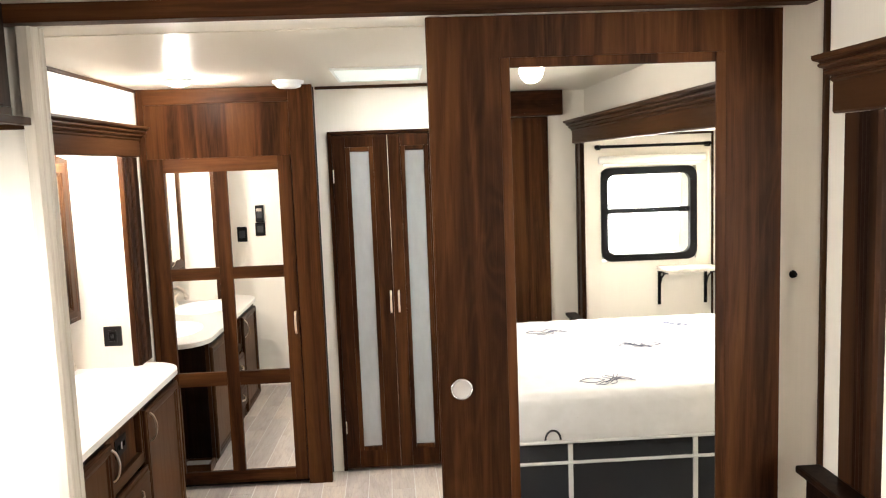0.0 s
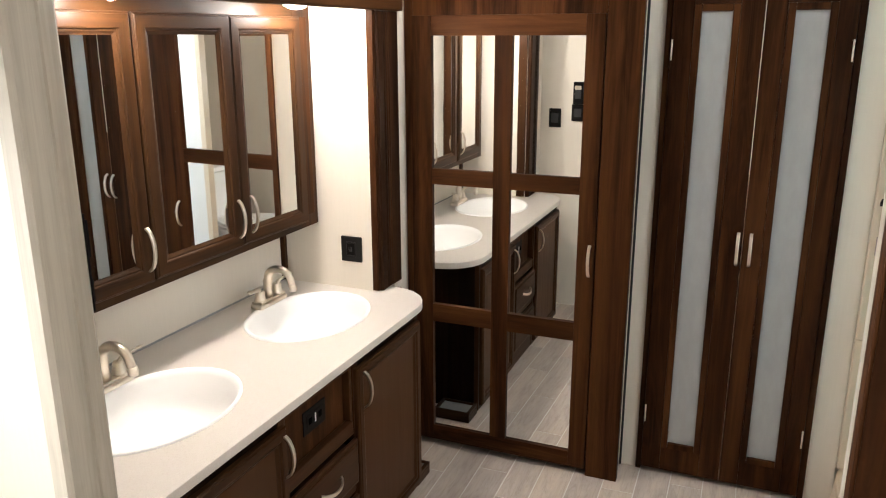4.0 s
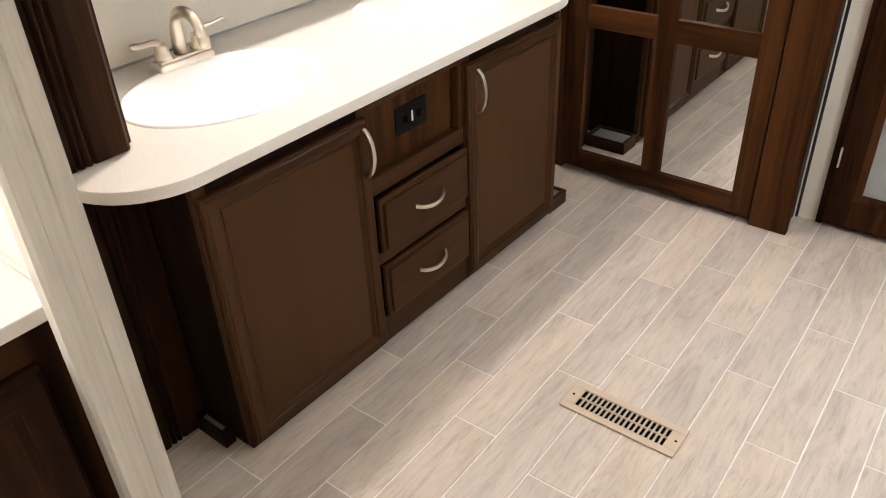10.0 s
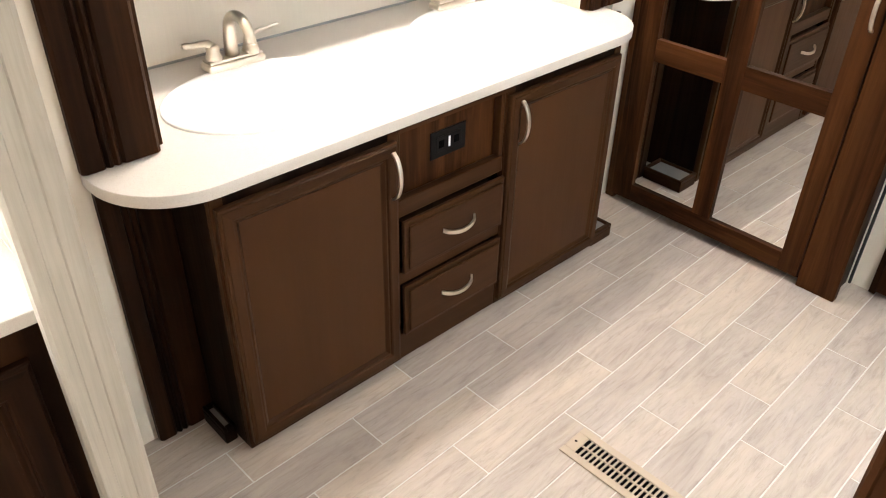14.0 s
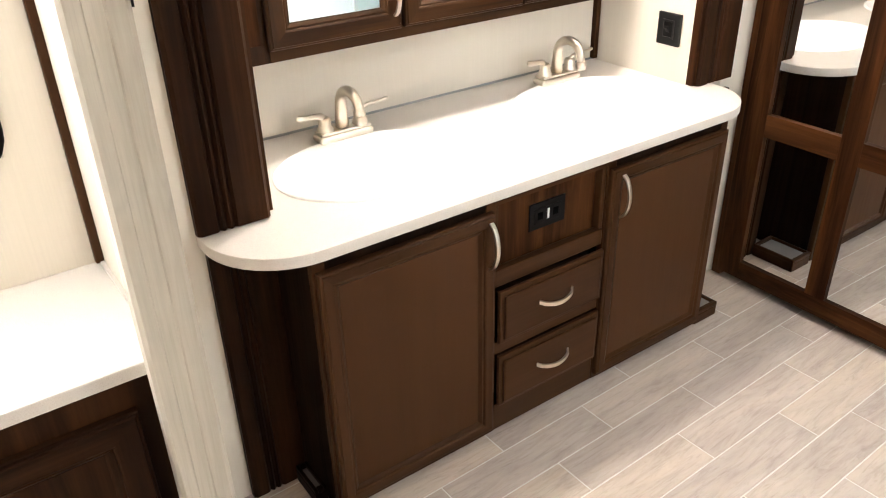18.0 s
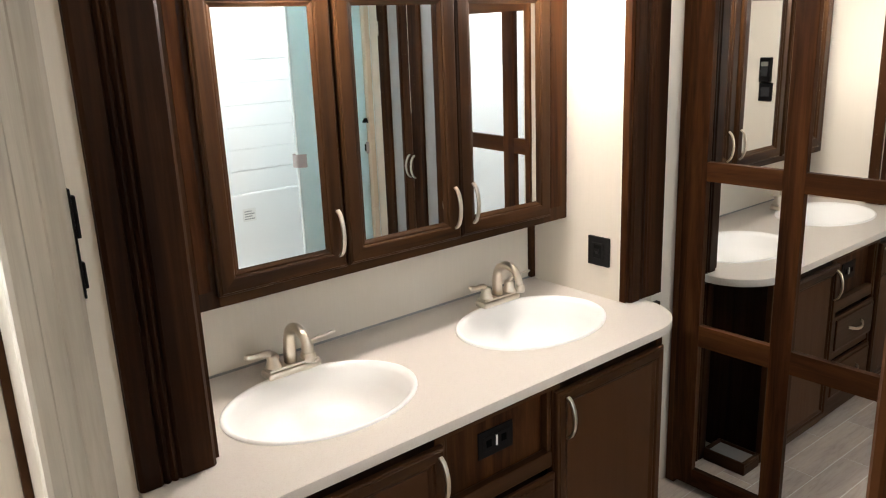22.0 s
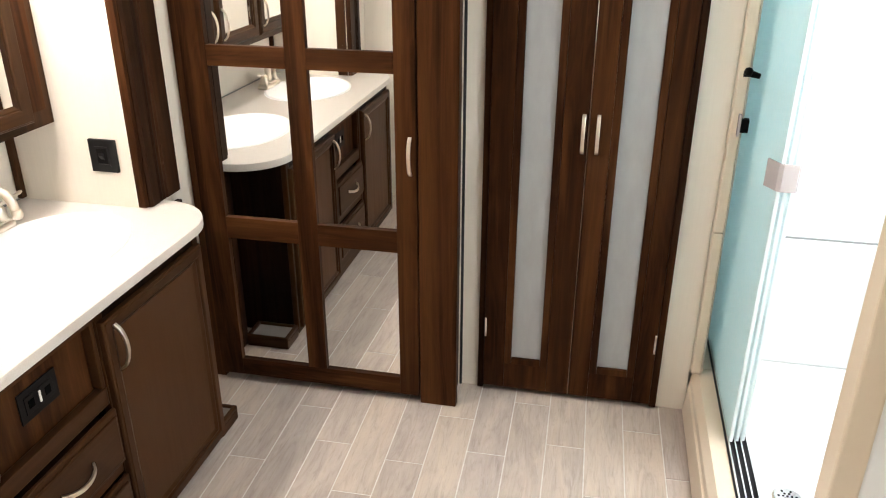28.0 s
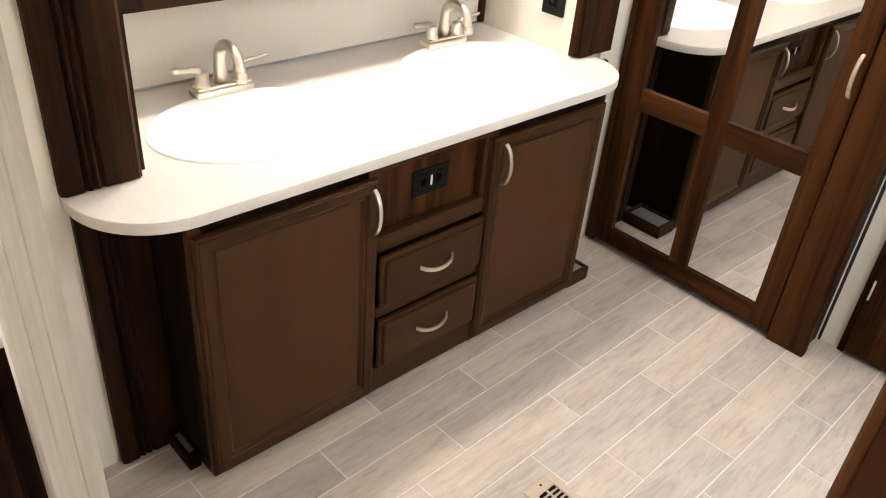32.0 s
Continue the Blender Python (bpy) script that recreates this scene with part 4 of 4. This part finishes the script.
part("caulk_line", box(SHX + 0.142, 1.127, FY + 0.2985, FY + 0.3015, 0.5385, 0.5445), caulk, sh, "thin grey caulk line")
part("sticker", box(1.1262, 1.1278, 3.525, 3.605, 0.568, 0.645), piping_mat, sh, "white instruction sticker")
for q in range(4):
    part("sticker_print", box(1.1254, 1.1260, 3.534, 3.596 - 0.014 * (q % 2), 0.580 + 0.015 * q, 0.586 + 0.015 * q), caulk, sh)
part("drain", lathe([(0.0, 0.062), (0.034, 0.062), (0.042, 0.058), (0.042, 0.056)], 28, at=(0.758, 3.58, 0)), chrome, sh, "round chrome drain", smooth=True)
for i in range(13):
    r, n = ((0.0, 1), (0.012, 6), (0.024, 6))[0 if i == 0 else 1 if i < 7 else 2]
    a = 2 * math.pi * i / n
    part("drain_hole", lathe([(0.0, 0.0626), (0.0035, 0.0626), (0.0035, 0.0620)], 8, at=(0.758 + r * math.cos(a), 3.58 + r * math.sin(a), 0)), gap_mat, sh)
door_set = thing("shower_door", pose(0, 0, 0), "aqua rain-glass sliding shower panels pushed open", "shower door")
for i in range(4):
    part("track_rib", box(SHX + 0.077 + 0.017 * i, SHX + 0.081 + 0.017 * i, 2.71, FY + 0.285, 0.1755, 0.189), chrome, door_set)
part("track_bed", box(SHX + 0.074, SHX + 0.137, 2.71, FY + 0.285, 0.1726, 0.1752), rubber, door_set, "dark track bed")
part("head_track", box(SHX + 0.074, SHX + 0.137, 2.71, FY + 0.285, 1.93, 1.985, 0.004), nickel, door_set, "brushed metal head track")
for i, y0 in enumerate((3.645, 3.651, 3.657)):
    x = SHX + 0.083 + 0.017 * i
    pane = part("panel", box(x, x + 0.006, y0, FY + 0.280 - 0.002 * i, 0.182, 1.94, 0.001, 1), aqua, door_set, "aqua frosted rain-glass panel")
    # added strip: paints the highlight along the panel's polished edge
    part("edge_strip", box(x - 0.002, x + 0.008, y0 - 0.012, y0 - 0.0005, 0.182, 1.94, 0.002, 1), milky, pane, "pale strip for the highlight on the glass edge")
PX, PY = SHX + 0.083, 3.632
clip = prism([(PX - 0.027, PY + 0.041), (PX - 0.023, PY + 0.043), (PX - 0.003, PY + 0.003), (PX + 0.006, PY - 0.003), (PX + 0.036, PY - 0.003), (PX + 0.044, PY + 0.011), (PX + 0.047, PY + 0.009), (PX + 0.039, PY - 0.008), (PX + 0.004, PY - 0.008), (PX - 0.006, PY + 0.001)], "z", 0.940, 1.010)
part("clip", clip, clear, door_set, "clear plastic pull clip")
part("bolt", tube([(0.530, 4.005, 1.150), (0.548, 4.000, 1.150), (0.570, 3.988, 1.146)], [0.013, 0.010, 0.007], 12), black, door_set, "black thumb screw", smooth=True)
part("bolt_knob", lathe([(0, 0.012), (0.009, 0.009), (0.012, 0.0), (0.009, -0.009), (0, -0.012)], 14, at=(0.538, 3.985, 1.158)), black, door_set, smooth=True)
part("catch", box(0.540, 0.562, 3.984, 4.006, 0.985, 1.025, 0.003), black, door_set, "small black magnetic catch")
part("catch_plate", box(0.532, 0.5395, 3.980, 4.012, 0.975, 1.038, 0.002), clear, door_set, "clear catch plate")

# ---------------------------------------------------------------- toilet
tl = thing("toilet", pose(0.50, 2.31, 0), "white toilet with closed lid beside the shower", "toilet")


def oval(cx, rx, ry, z0, z1, taper=1.0, back=None, seg=40, edge=0.006):
    prof = [(0.0, z0), (taper * 0.97, z0), (taper, z0 + edge), (1.0, z1 - edge), (0.985, z1 - edge * 0.3), (0.94, z1), (0.0, z1)]
    bm = lathe(prof, seg, rx, ry, (cx, 0, 0))
    if back is not None:
        for v in bm.verts:
            v.co.x = min(v.co.x, back)
    return bm


part("foot", oval(0.08, 0.20, 0.12, 0.0005, 0.20, 1.05), porcelain, tl, smooth=True)
part("bowl", oval(0.0, 0.262, 0.205, 0.18, 0.385, 0.62), porcelain, tl, smooth=True)
part("seat", oval(0.0, 0.276, 0.220, 0.387, 0.405), plastic_white, tl, smooth=True)
part("lid", oval(0.0, 0.266, 0.210, 0.407, 0.424), plastic_white, tl, "closed white lid", smooth=True)
part("lid_crown", oval(0.005, 0.225, 0.170, 0.4242, 0.432), plastic_white, tl, smooth=True)
part("tank", box(0.285, 0.45, -0.19, 0.19, 0.36, 0.74, 0.02, 3), porcelain, tl)
part("tank_lid", box(0.28, 0.46, -0.20, 0.20, 0.741, 0.775, 0.012, 3), porcelain, tl)
part("neck", box(0.18, 0.28, -0.11, 0.11, 0.22, 0.40, 0.02, 3), porcelain, tl)
part("flush_lever", tube([(0.262, 0.13, 0.68), (0.25, 0.13, 0.68), (0.245, 0.08, 0.675)], 0.007, 10), chrome, tl, "chrome lever", smooth=True)

# ---------------------------------------------------------------- floor register
reg = thing("floor_register", pose(-0.2965, 2.838, 0, 0, 0, 0.5), "tan metal floor register with dark slots", "floor vent")
RW, RH = 0.150, 0.051
for x0, x1, y0, y1 in ((-RW, RW, -RH, -0.030), (-RW, RW, 0.030, RH), (-RW, -0.118, -0.030, 0.030), (0.118, RW, -0.030, 0.030), (-0.118, 0.118, -0.0025, 0.0025)):
    part("frame", box(x0, x1, y0, y1, 0.0005, 0.0055, 0.001, 1), vent_mat, reg)
# shallow black plate painted as the unlit duct below the slats
part("dark_duct_plate", box(-0.118, 0.118, -0.030, 0.030, -0.003, 0.0012), gap_mat, reg)
for i in range(18):
    x = -0.118 + 0.236 * (i + 0.5) / 18 + 0.0065
    part("slat", box(x - 0.0022, x + 0.0022, -0.0298, 0.0298, 0.0014, 0.0052), vent_mat, reg)
for sx in (-0.1365, 0.1365):
    part("screw", lathe([(0.0, 0.0068), (0.003, 0.0064), (0.0036, 0.0055)], 12, at=(sx, 0, 0)), gap_mat, reg)

# ---------------------------------------------------------------- sliding door with mirror
sd = thing("sliding_door", pose(0.271, 1.890, 0.015), "walnut sliding door with a tall mirror, pushed open", "door")
SW, SH = 0.935, 2.045
MXA, MXB, MZA, MZB = 0.214, 0.757, 0.32, 1.912
part("stile", box(0.004, MXA - 0.026, -0.030, 0, 0, SH), walnut_z, sd)
part("stile", box(MXB + 0.026, SW, -0.030, 0, 0, SH), walnut_z, sd)
part("rail", box(MXA - 0.026, MXB + 0.026, -0.030, 0, MZB + 0.026, SH), walnut_z, sd)
part("rail", box(MXA - 0.026, MXB + 0.026, -0.030, 0, 0, MZA - 0.026), walnut_z, sd)
part("backing", box(MXA - 0.026, MXB + 0.026, -0.012, 0, MZA - 0.026, MZB + 0.026), walnut_z, sd)
part("edge_band", box(0.0, 0.004, -0.030, 0, 0, SH, 0.001, 1), walnut_z, sd)
for x0, x1, z0, z1 in ((MXA - 0.026, MXA, MZA - 0.026, MZB + 0.026), (MXB, MXB + 0.026, MZA - 0.026, MZB + 0.026), (MXA, MXB, MZB, MZB + 0.026), (MXA, MXB, MZA - 0.026, MZA)):
    part("mirror_frame", box(x0, x1, -0.033, -0.0125, z0, z1, 0.003), walnut_z, sd)
part("mirror", box(MXA - 0.003, MXB + 0.003, -0.028, -0.0125, MZA - 0.003, MZB + 0.003), mirror_mat, sd, "tall silvered mirror")
cup = lathe([(0.0, 0.0), (0.020, 0.0), (0.0225, 0.004), (0.027, 0.005), (0.0285, 0.002), (0.0285, -0.002)], 32)
bmesh.ops.rotate(cup, verts=cup.verts, matrix=Matrix.Rotation(radians(90), 3, "X"))
bmesh.ops.translate(cup, verts=cup.verts, vec=(0.061, -0.0312, 1.068))
pull_ob = part("cup_pull", cup, pull_mat, sd, "round satin grey cup pull", smooth=True)
part("pull_ring", tube([(0.061 + 0.0275 * math.cos(a), -0.0345, 1.068 + 0.0275 * math.sin(a)) for a in (math.pi * i / 20 for i in range(41))], 0.0022, 8), chrome, pull_ob, "chrome ring", smooth=True)
valance = structure("trim_door_track", box(-0.80, 1.27, 1.800, 1.858, 2.064, CEIL, 0.003), walnut_x, "dark wood valance hiding the door track", "trim")
stop = part("door_bumper", lathe([(0, 0.012), (0.008, 0.010), (0.011, 0.0)], 16), black, None, "small black bumper on the cream wall", smooth=True)
stop.matrix_world = pose(1.258, 1.893, 1.350, 90)
tagged(stop, category="bumper")

strike = thing("door_strike", pose(-0.722, P1 + 0.0012, 1.30), "black latch strike on the grey doorway casing", "strike")
part("plate", box(-0.008, 0.010, 0.0, 0.003, 0.0, 0.146, 0.001), black, strike)
part("latch_box", box(-0.006, 0.008, 0.0032, 0.009, 0.080, 0.136, 0.002), black, strike)
part("latch_knob", box(-0.005, 0.007, 0.0032, 0.008, 0.012, 0.048, 0.002), black, strike)

# ---------------------------------------------------------------- bedroom: wardrobe side
WFX = -0.800
wc = thing("wardrobe_counter", pose(0, 0, 0), "white counter on the bedroom wardrobe", "countertop")
part("slab", box(BX + 0.001, WFX + 0.012, 0.2, PB - 0.001, 0.718, 0.745, 0.004), counter_mat, wc)
part("side_splash", box(BX + 0.02, WFX, PB - 0.009, PB - 0.001, 0.7455, 0.752), counter_mat, wc)
wcab = thing("wardrobe_cabinet", pose(WFX, 0.2, 0, 0, 0, FACING_X), "dark stained low wardrobe under a white counter", "cabinet")
part("carcase", box(0, 1.685, 0.02, 0.37, 0.04, 0.717), shade_z, wcab)
part("face", box(0, 1.685, 0, 0.02, 0.0, 0.717), post_z, wcab)
for x0 in (0.05, 0.45, 0.85, 1.25):
    framed_door(wcab, pose(WFX, 0.2 + x0, 0.06, 0, 0, FACING_X), 0.37, 0.60, 0.055, (post_z, post_x), panel=post_z, label="framed panel door, closed")
up = thing("overhead_cabinet", pose(-0.742, 0.2, 1.828, 0, 0, FACING_X), "dark stained overhead cabinet beside the doorway", "cabinet")
part("carcase", box(0, 1.585, 0.02, 0.425, 0.012, CEIL - 1.830), post_x, up)
part("soffit", box(0.003, 1.684, 0.0, 0.428, 0.0, 0.0115), stain_x, up)
part("face_rail", box(0, 1.585, -0.002, 0.02, -0.004, 0.035, 0.003), stain_x, up)
part("face_stile", box(1.525, 1.585, 0, 0.02, 0.035, CEIL - 1.830), post_z, up)
part("light_rail", box(0, 1.63, -0.024, 0.0, -0.008, 0.012, 0.003), stain_x, up)
for x0 in (0.02, 0.53, 1.04):
    framed_door(up, pose(-0.742, 0.2 + x0, 1.858, 0, 0, FACING_X), 0.48, CEIL - 1.862, 0.05, (post_z, post_x), "framed panel door, closed", panel=post_z)
wood_strip("trim_under_cabinet", BX + 0.017, -0.745, PB - 0.012, PB, 1.814, 1.828, "dark wood strip under the overhead cabinet")
wood_strip("trim_bedroom_corner", BX, BX + 0.016, PB - 0.016, PB, 0.746, 1.828, "dark wood strip in the bedroom corner")
win = thing("window", pose(BX, 0, 0), "black framed bedroom window with rounded corners over the counter", "window")


def rv_window(t, axis, u0, u1, z0, z1, face, out, rim=0.030, turn=0.07, edge=0.03):
    """A black framed window in a wall: frame ring, meeting bar and two panes. face: the room side of the wall; out: way to the outside, -1 or 1."""
    a, b = sorted((face - out * 0.012, face + out * 0.03))
    part("window_frame", ring(rounded(u0 - edge, u1 + edge, z0 - edge, z1 + edge, turn), rounded(u0 + rim, u1 - rim, z0 + rim, z1 - rim, 0.05), axis, a, b), black, t)
    zm = z0 + (z1 - z0) * 0.54
    lo, hi = sorted((face, face + out * 0.02))
    if axis == "y":
        part("meeting_bar", box(u0, u1, lo, hi, zm - 0.016, zm + 0.016, 0.003), black, t)
        for c, d in ((z0, zm - 0.016), (zm + 0.016, z1)):
            g = part("pane", box(u0, u1, face + out * 0.012 - 0.002, face + out * 0.012 + 0.002, c, d), glass_mat, t, "clear pane")
            g.visible_shadow = False
    else:
        part("meeting_bar", box(lo, hi, u0, u1, zm - 0.016, zm + 0.016, 0.003), black, t)
        for c, d in ((z0, zm - 0.016), (zm + 0.016, z1)):
            g = part("pane", box(face + out * 0.012 - 0.002, face + out * 0.012 + 0.002, u0, u1, c, d), glass_mat, t, "clear pane")
            g.visible_shadow = False


rv_window(win, "x", 0.75, 1.755, 0.990, 1.60, 0.0, -1, 0.095, 0.085)
bl = thing("roller_blind", pose(BX + 0.012, 0, 1.715), "white rolled-up blind over the wardrobe window", "blind")
part("roll", tube([(0.03, 0.74, 0), (0.03, 1.795, 0)], 0.026, 16), fabric_white, bl, smooth=True)
for y in (0.72, 1.80):
    part("bracket", box(0, 0.05, y, y + 0.014, -0.03, 0.06, 0.002), black, bl)
part("rod", tube([(0.055, 0.70, 0.10), (0.055, 1.82, 0.10)], 0.009, 12), black, bl, smooth=True)
part("finial", lathe([(0, 0.026), (0.02, 0.018), (0.026, 0), (0.02, -0.018), (0, -0.026)], 16, at=(0.055, 1.832, 0.10)), black, bl, smooth=True)
structure("backdrop_left", box(-3.2, -3.15, -3, 5, -0.5, 3.5), outside_mat, "bright hazy outdoors seen through a window", "backdrop")

# ---------------------------------------------------------------- bedroom: bed slide
bed = thing("bed", pose(0, 0, 0), "bare white mattress on a dark fabric bed base", "bed")
part("base", box(0.58, 2.05, -0.36, 0.97, 0.0005, 0.575, 0.02), charcoal, bed, "charcoal fabric base")
mat_bm = box(0.55, 2.07, -0.39, 1.0, 0.58, 0.785, 0.05, 4)
bmesh.ops.subdivide_edges(mat_bm, edges=[e for e in mat_bm.edges if e.calc_length() > 0.5], cuts=30, use_grid_fill=True)
for v in mat_bm.verts:
    if v.co.z > 0.77:
        v.co.z += 0.004 * math.cos(v.co.x * 46) * math.cos(v.co.y * 46)
part("mattress", mat_bm, mattress_mat, bed, "white quilted mattress with grey print", smooth=True)
part("piping", box(0.575, 2.0, 0.968, 0.980, 0.492, 0.504, 0.003, 1), piping_mat, bed, "white piping")
part("piping", box(0.548, 2.02, 0.988, 1.002, 0.585, 0.597, 0.003, 1), piping_mat, bed, "white piping")
for x in (0.80, 1.30):
    part("strap", box(x, x + 0.018, 0.9685, 0.978, 0.05, 0.575), piping_mat, bed, "white strap")
part("loop_handle", tube([(0.735 + 0.030 * math.cos(a), 1.006, 0.605 + 0.038 * math.sin(a)) for a in (math.pi * i / 8 for i in range(9))], 0.004, 8), charcoal, bed, "dark cord handle", smooth=True)


def scroll_print(cx, cy, size, flip=1):
    """Line drawing of crossed leaves, printed on the ticking."""
    def arc(x0, y0, x1, y1, bow, n=9):
        return [(cx + size * flip * (x0 + (x1 - x0) * s - bow * (y1 - y0) * math.sin(math.pi * s)), cy + size * (y0 + (y1 - y0) * s + bow * (x1 - x0) * math.sin(math.pi * s)), 0.7905) for s in (k0 / (n - 1) for k0 in range(n))]
    bm = bmesh.new()
    for x0, y0, x1, y1, bow in ((-1.0, 0.10, -0.05, 0.05, 0.30), (-1.0, 0.10, -0.05, 0.05, -0.34), (-0.45, 0.62, 0.40, 0.10, -0.10), (-0.50, 0.55, 0.05, 0.30, 0.35), (-0.10, 0.40, 0.45, -0.60, 0.08),
                                (0.05, 0.45, 0.62, -0.62, 0.04), (-0.05, -0.35, 0.45, 0.05, 0.10), (0.10, -0.52, 0.60, -0.10, 0.06), (0.15, 0.0, 1.05, 0.30, -0.12), (0.05, 0.62, 0.35, 0.25, 0.2), (0.30, -0.15, 0.95, 0.10, -0.25)):
        add_tube(bm, arc(x0, y0, x1, y1, bow), 0.0017, 5)
    part("print", bm, ink_mat, bed, "dark blue scroll print")


for cx, cy, size, flip in ((0.985, 0.850, 0.110, 1), (1.290, 0.290, 0.105, -1), (0.905, -0.070, 0.105, 1), (1.640, 0.740, 0.110, 1), (1.620, -0.130, 0.105, -1)):
    scroll_print(cx, cy, size, flip)
bw = thing("window", pose(0, WY, 0), "black framed bed slide window with bright daylight", "window")
rv_window(bw, "y", WIN[0] + 0.006, WIN[1] - 0.006, WIN[2] + 0.006, WIN[3] - 0.006, 0.0, -1, 0.034, 0.06, 0.008)
rb = thing("roller_blind", pose(0, WY + 0.01, 0), "white rolled blind and dark rod over the bed window", "blind")
part("roll", tube([(1.375, 0.035, 1.665), (2.02, 0.035, 1.665)], 0.024, 16), fabric_white, rb, smooth=True)
part("hem", box(1.395, 1.995, 0.02, 0.05, 1.628, 1.642, 0.003), fabric_white, rb)
part("rod", tube([(1.345, 0.05, 1.745), (2.055, 0.05, 1.745)], 0.009, 12), black, rb, smooth=True)
for x in (1.365, 2.035):
    part("bracket", box(x, x + 0.012, -0.01, 0.06, 1.727, 1.757, 0.002), black, rb)
part("cord", tube([(2.045, 0.03, 1.70), (2.045, 0.03, 1.15)], 0.004, 8), fabric_white, rb, "white lift cord")
wood_strip("trim_bed_slide_corner", SB - 0.012, SB, WY, WY + 0.012, 0.0, 1.82, "dark wood strip in the bed slide corner")
wood_strip("trim_bed_slide_top", BR + 0.02, SB - 0.013, WY, WY + 0.010, 1.806, 1.82, "dark wood strip under the bed slide ceiling")
shf = thing("shelf", pose(1.735, WY, 0.985), "small wood shelf on black brackets beside the bed", "shelf")
part("board", box(0, 0.335, 0.0, 0.18, 0, 0.02, 0.003), casing_mat, shf)
for x in (0.015, 0.305):
    part("bracket", strap([(x, 0.01, -0.22), (x, 0.012, -0.012), (x, 0.15, -0.010)], 0.02, 0.006, (1, 0, 0)), black, shf)
    part("brace", tube([(x, 0.012, -0.12), (x, 0.055, -0.045), (x, 0.11, -0.014)], 0.005, 8), black, shf)
structure("trim_bed_fascia", prism(crown(BR, -1, 1.775, 1.915), "y", -0.95, 1.705), stain_y, "dark stained crown fascia over the bed slide", "trim")
for y0, y1, nm in ((-0.92, -0.775, "far"), (1.525, 1.675, "near")):
    structure("trim_bed_post_" + nm, prism([(BR - (p - WX), q) for p, q in post_profile(y0, y1, WX, 0.024)], "z", 0.0, 1.773), post_z, "dark espresso fluted casing of the bed slide", "trim")
for ly, lz in ((-0.97, 0.64), (1.51, 0.80)):
    ns = thing("night_ledge", pose(1.197, ly, lz), "small dark wood ledge at the slide post", "ledge", "slide post ledges")
    part("top", box(0, 0.069, 0.0, 0.24, 0.045, 0.065, 0.006), shade_z, ns)
    part("apron", box(0.02, 0.069, 0.02, 0.22, -0.06, 0.0445, 0.004), shade_z, ns)
wood_strip("trim_bedroom_corner_right", BW - 0.014, BW, 1.879, 1.893, 0.0, CEIL, "dark wood strip in the bedroom corner")
structure("backdrop_right", box(-1.5, 5, -3.2, -3.15, -0.5, 3.5), outside_mat, "bright hazy outdoors seen through a window", "backdrop")
bcl = thing("bedroom_closet", pose(0.2, -1.0, 0), "walnut-print closet door at the far bedroom wall", "closet")
part("door", box(0, 0.91, 0.0, 0.03, 0.02, 1.95, 0.003), walnut_z, bcl)
part("head", box(-0.05, 1.0, 0.0, 0.06, 1.955, CEIL - 0.002, 0.004), walnut_x, bcl)

# ---------------------------------------------------------------- plank tiles of the bath floor
PW, PL, G = 0.1215, 0.505, 0.0018
SKEW = Matrix.Rotation(radians(1.25), 4, "Z")   # the floor was laid slightly out of square with the walls
AT = Vector((-0.163, 3.302, 0))
PHASE = {-11: 2.86, -10: 2.61, -9: 2.78, -8: 2.99, -7: 2.700, -6: 2.996, -5: 2.784, -4: 2.614, -3: 2.904, -2: 2.562, -1: 2.815, 0: 2.648, 1: 2.938, 2: 2.730, 3: 3.020, 4: 2.850, 5: 2.636, 6: 2.93, 7: 2.71, 8: 3.02, 9: 2.80, 10: 2.59}
YA, YB = -0.97, 4.10
floor_ob = bpy.data.objects["floor"]
plank_meshes = {}
for c in range(-9, 10):
    y = PHASE[c] - 8 * PL
    while y < YB:
        y0, y1 = max(y, YA), min(y + PL, YB)
        if y1 - y0 > 0.03:
            key = round(y1 - y0, 3)
            if key not in plank_meshes:
                bm = bmesh.new()
                w, l = PW - 2 * G, key - 2 * G
                e = 0.0006
                lo = [bm.verts.new((sx * w / 2, sy * l / 2, -0.0011)) for sx, sy in ((-1, -1), (1, -1), (1, 1), (-1, 1))]
                hi = [bm.verts.new((sx * (w / 2 - e), sy * (l / 2 - e), 0.0)) for sx, sy in ((-1, -1), (1, -1), (1, 1), (-1, 1))]
                bm.faces.new(hi)
                for i in range(4):
                    bm.faces.new((lo[i], lo[(i + 1) % 4], hi[(i + 1) % 4], hi[i]))
                me = bpy.data.meshes.new("plank")
                bm.normal_update()
                bm.to_mesh(me)
                bm.free()
                me.materials.append(tile_mat)
                plank_meshes[key] = me
            ob = new("plank", plank_meshes[key])
            ob.matrix_basis = Matrix.Translation(AT) @ SKEW @ Matrix.Translation((PW * (c + 0.5), (y0 + y1) / 2 - AT.y, 0))
            ob.parent = floor_ob
        y += PL
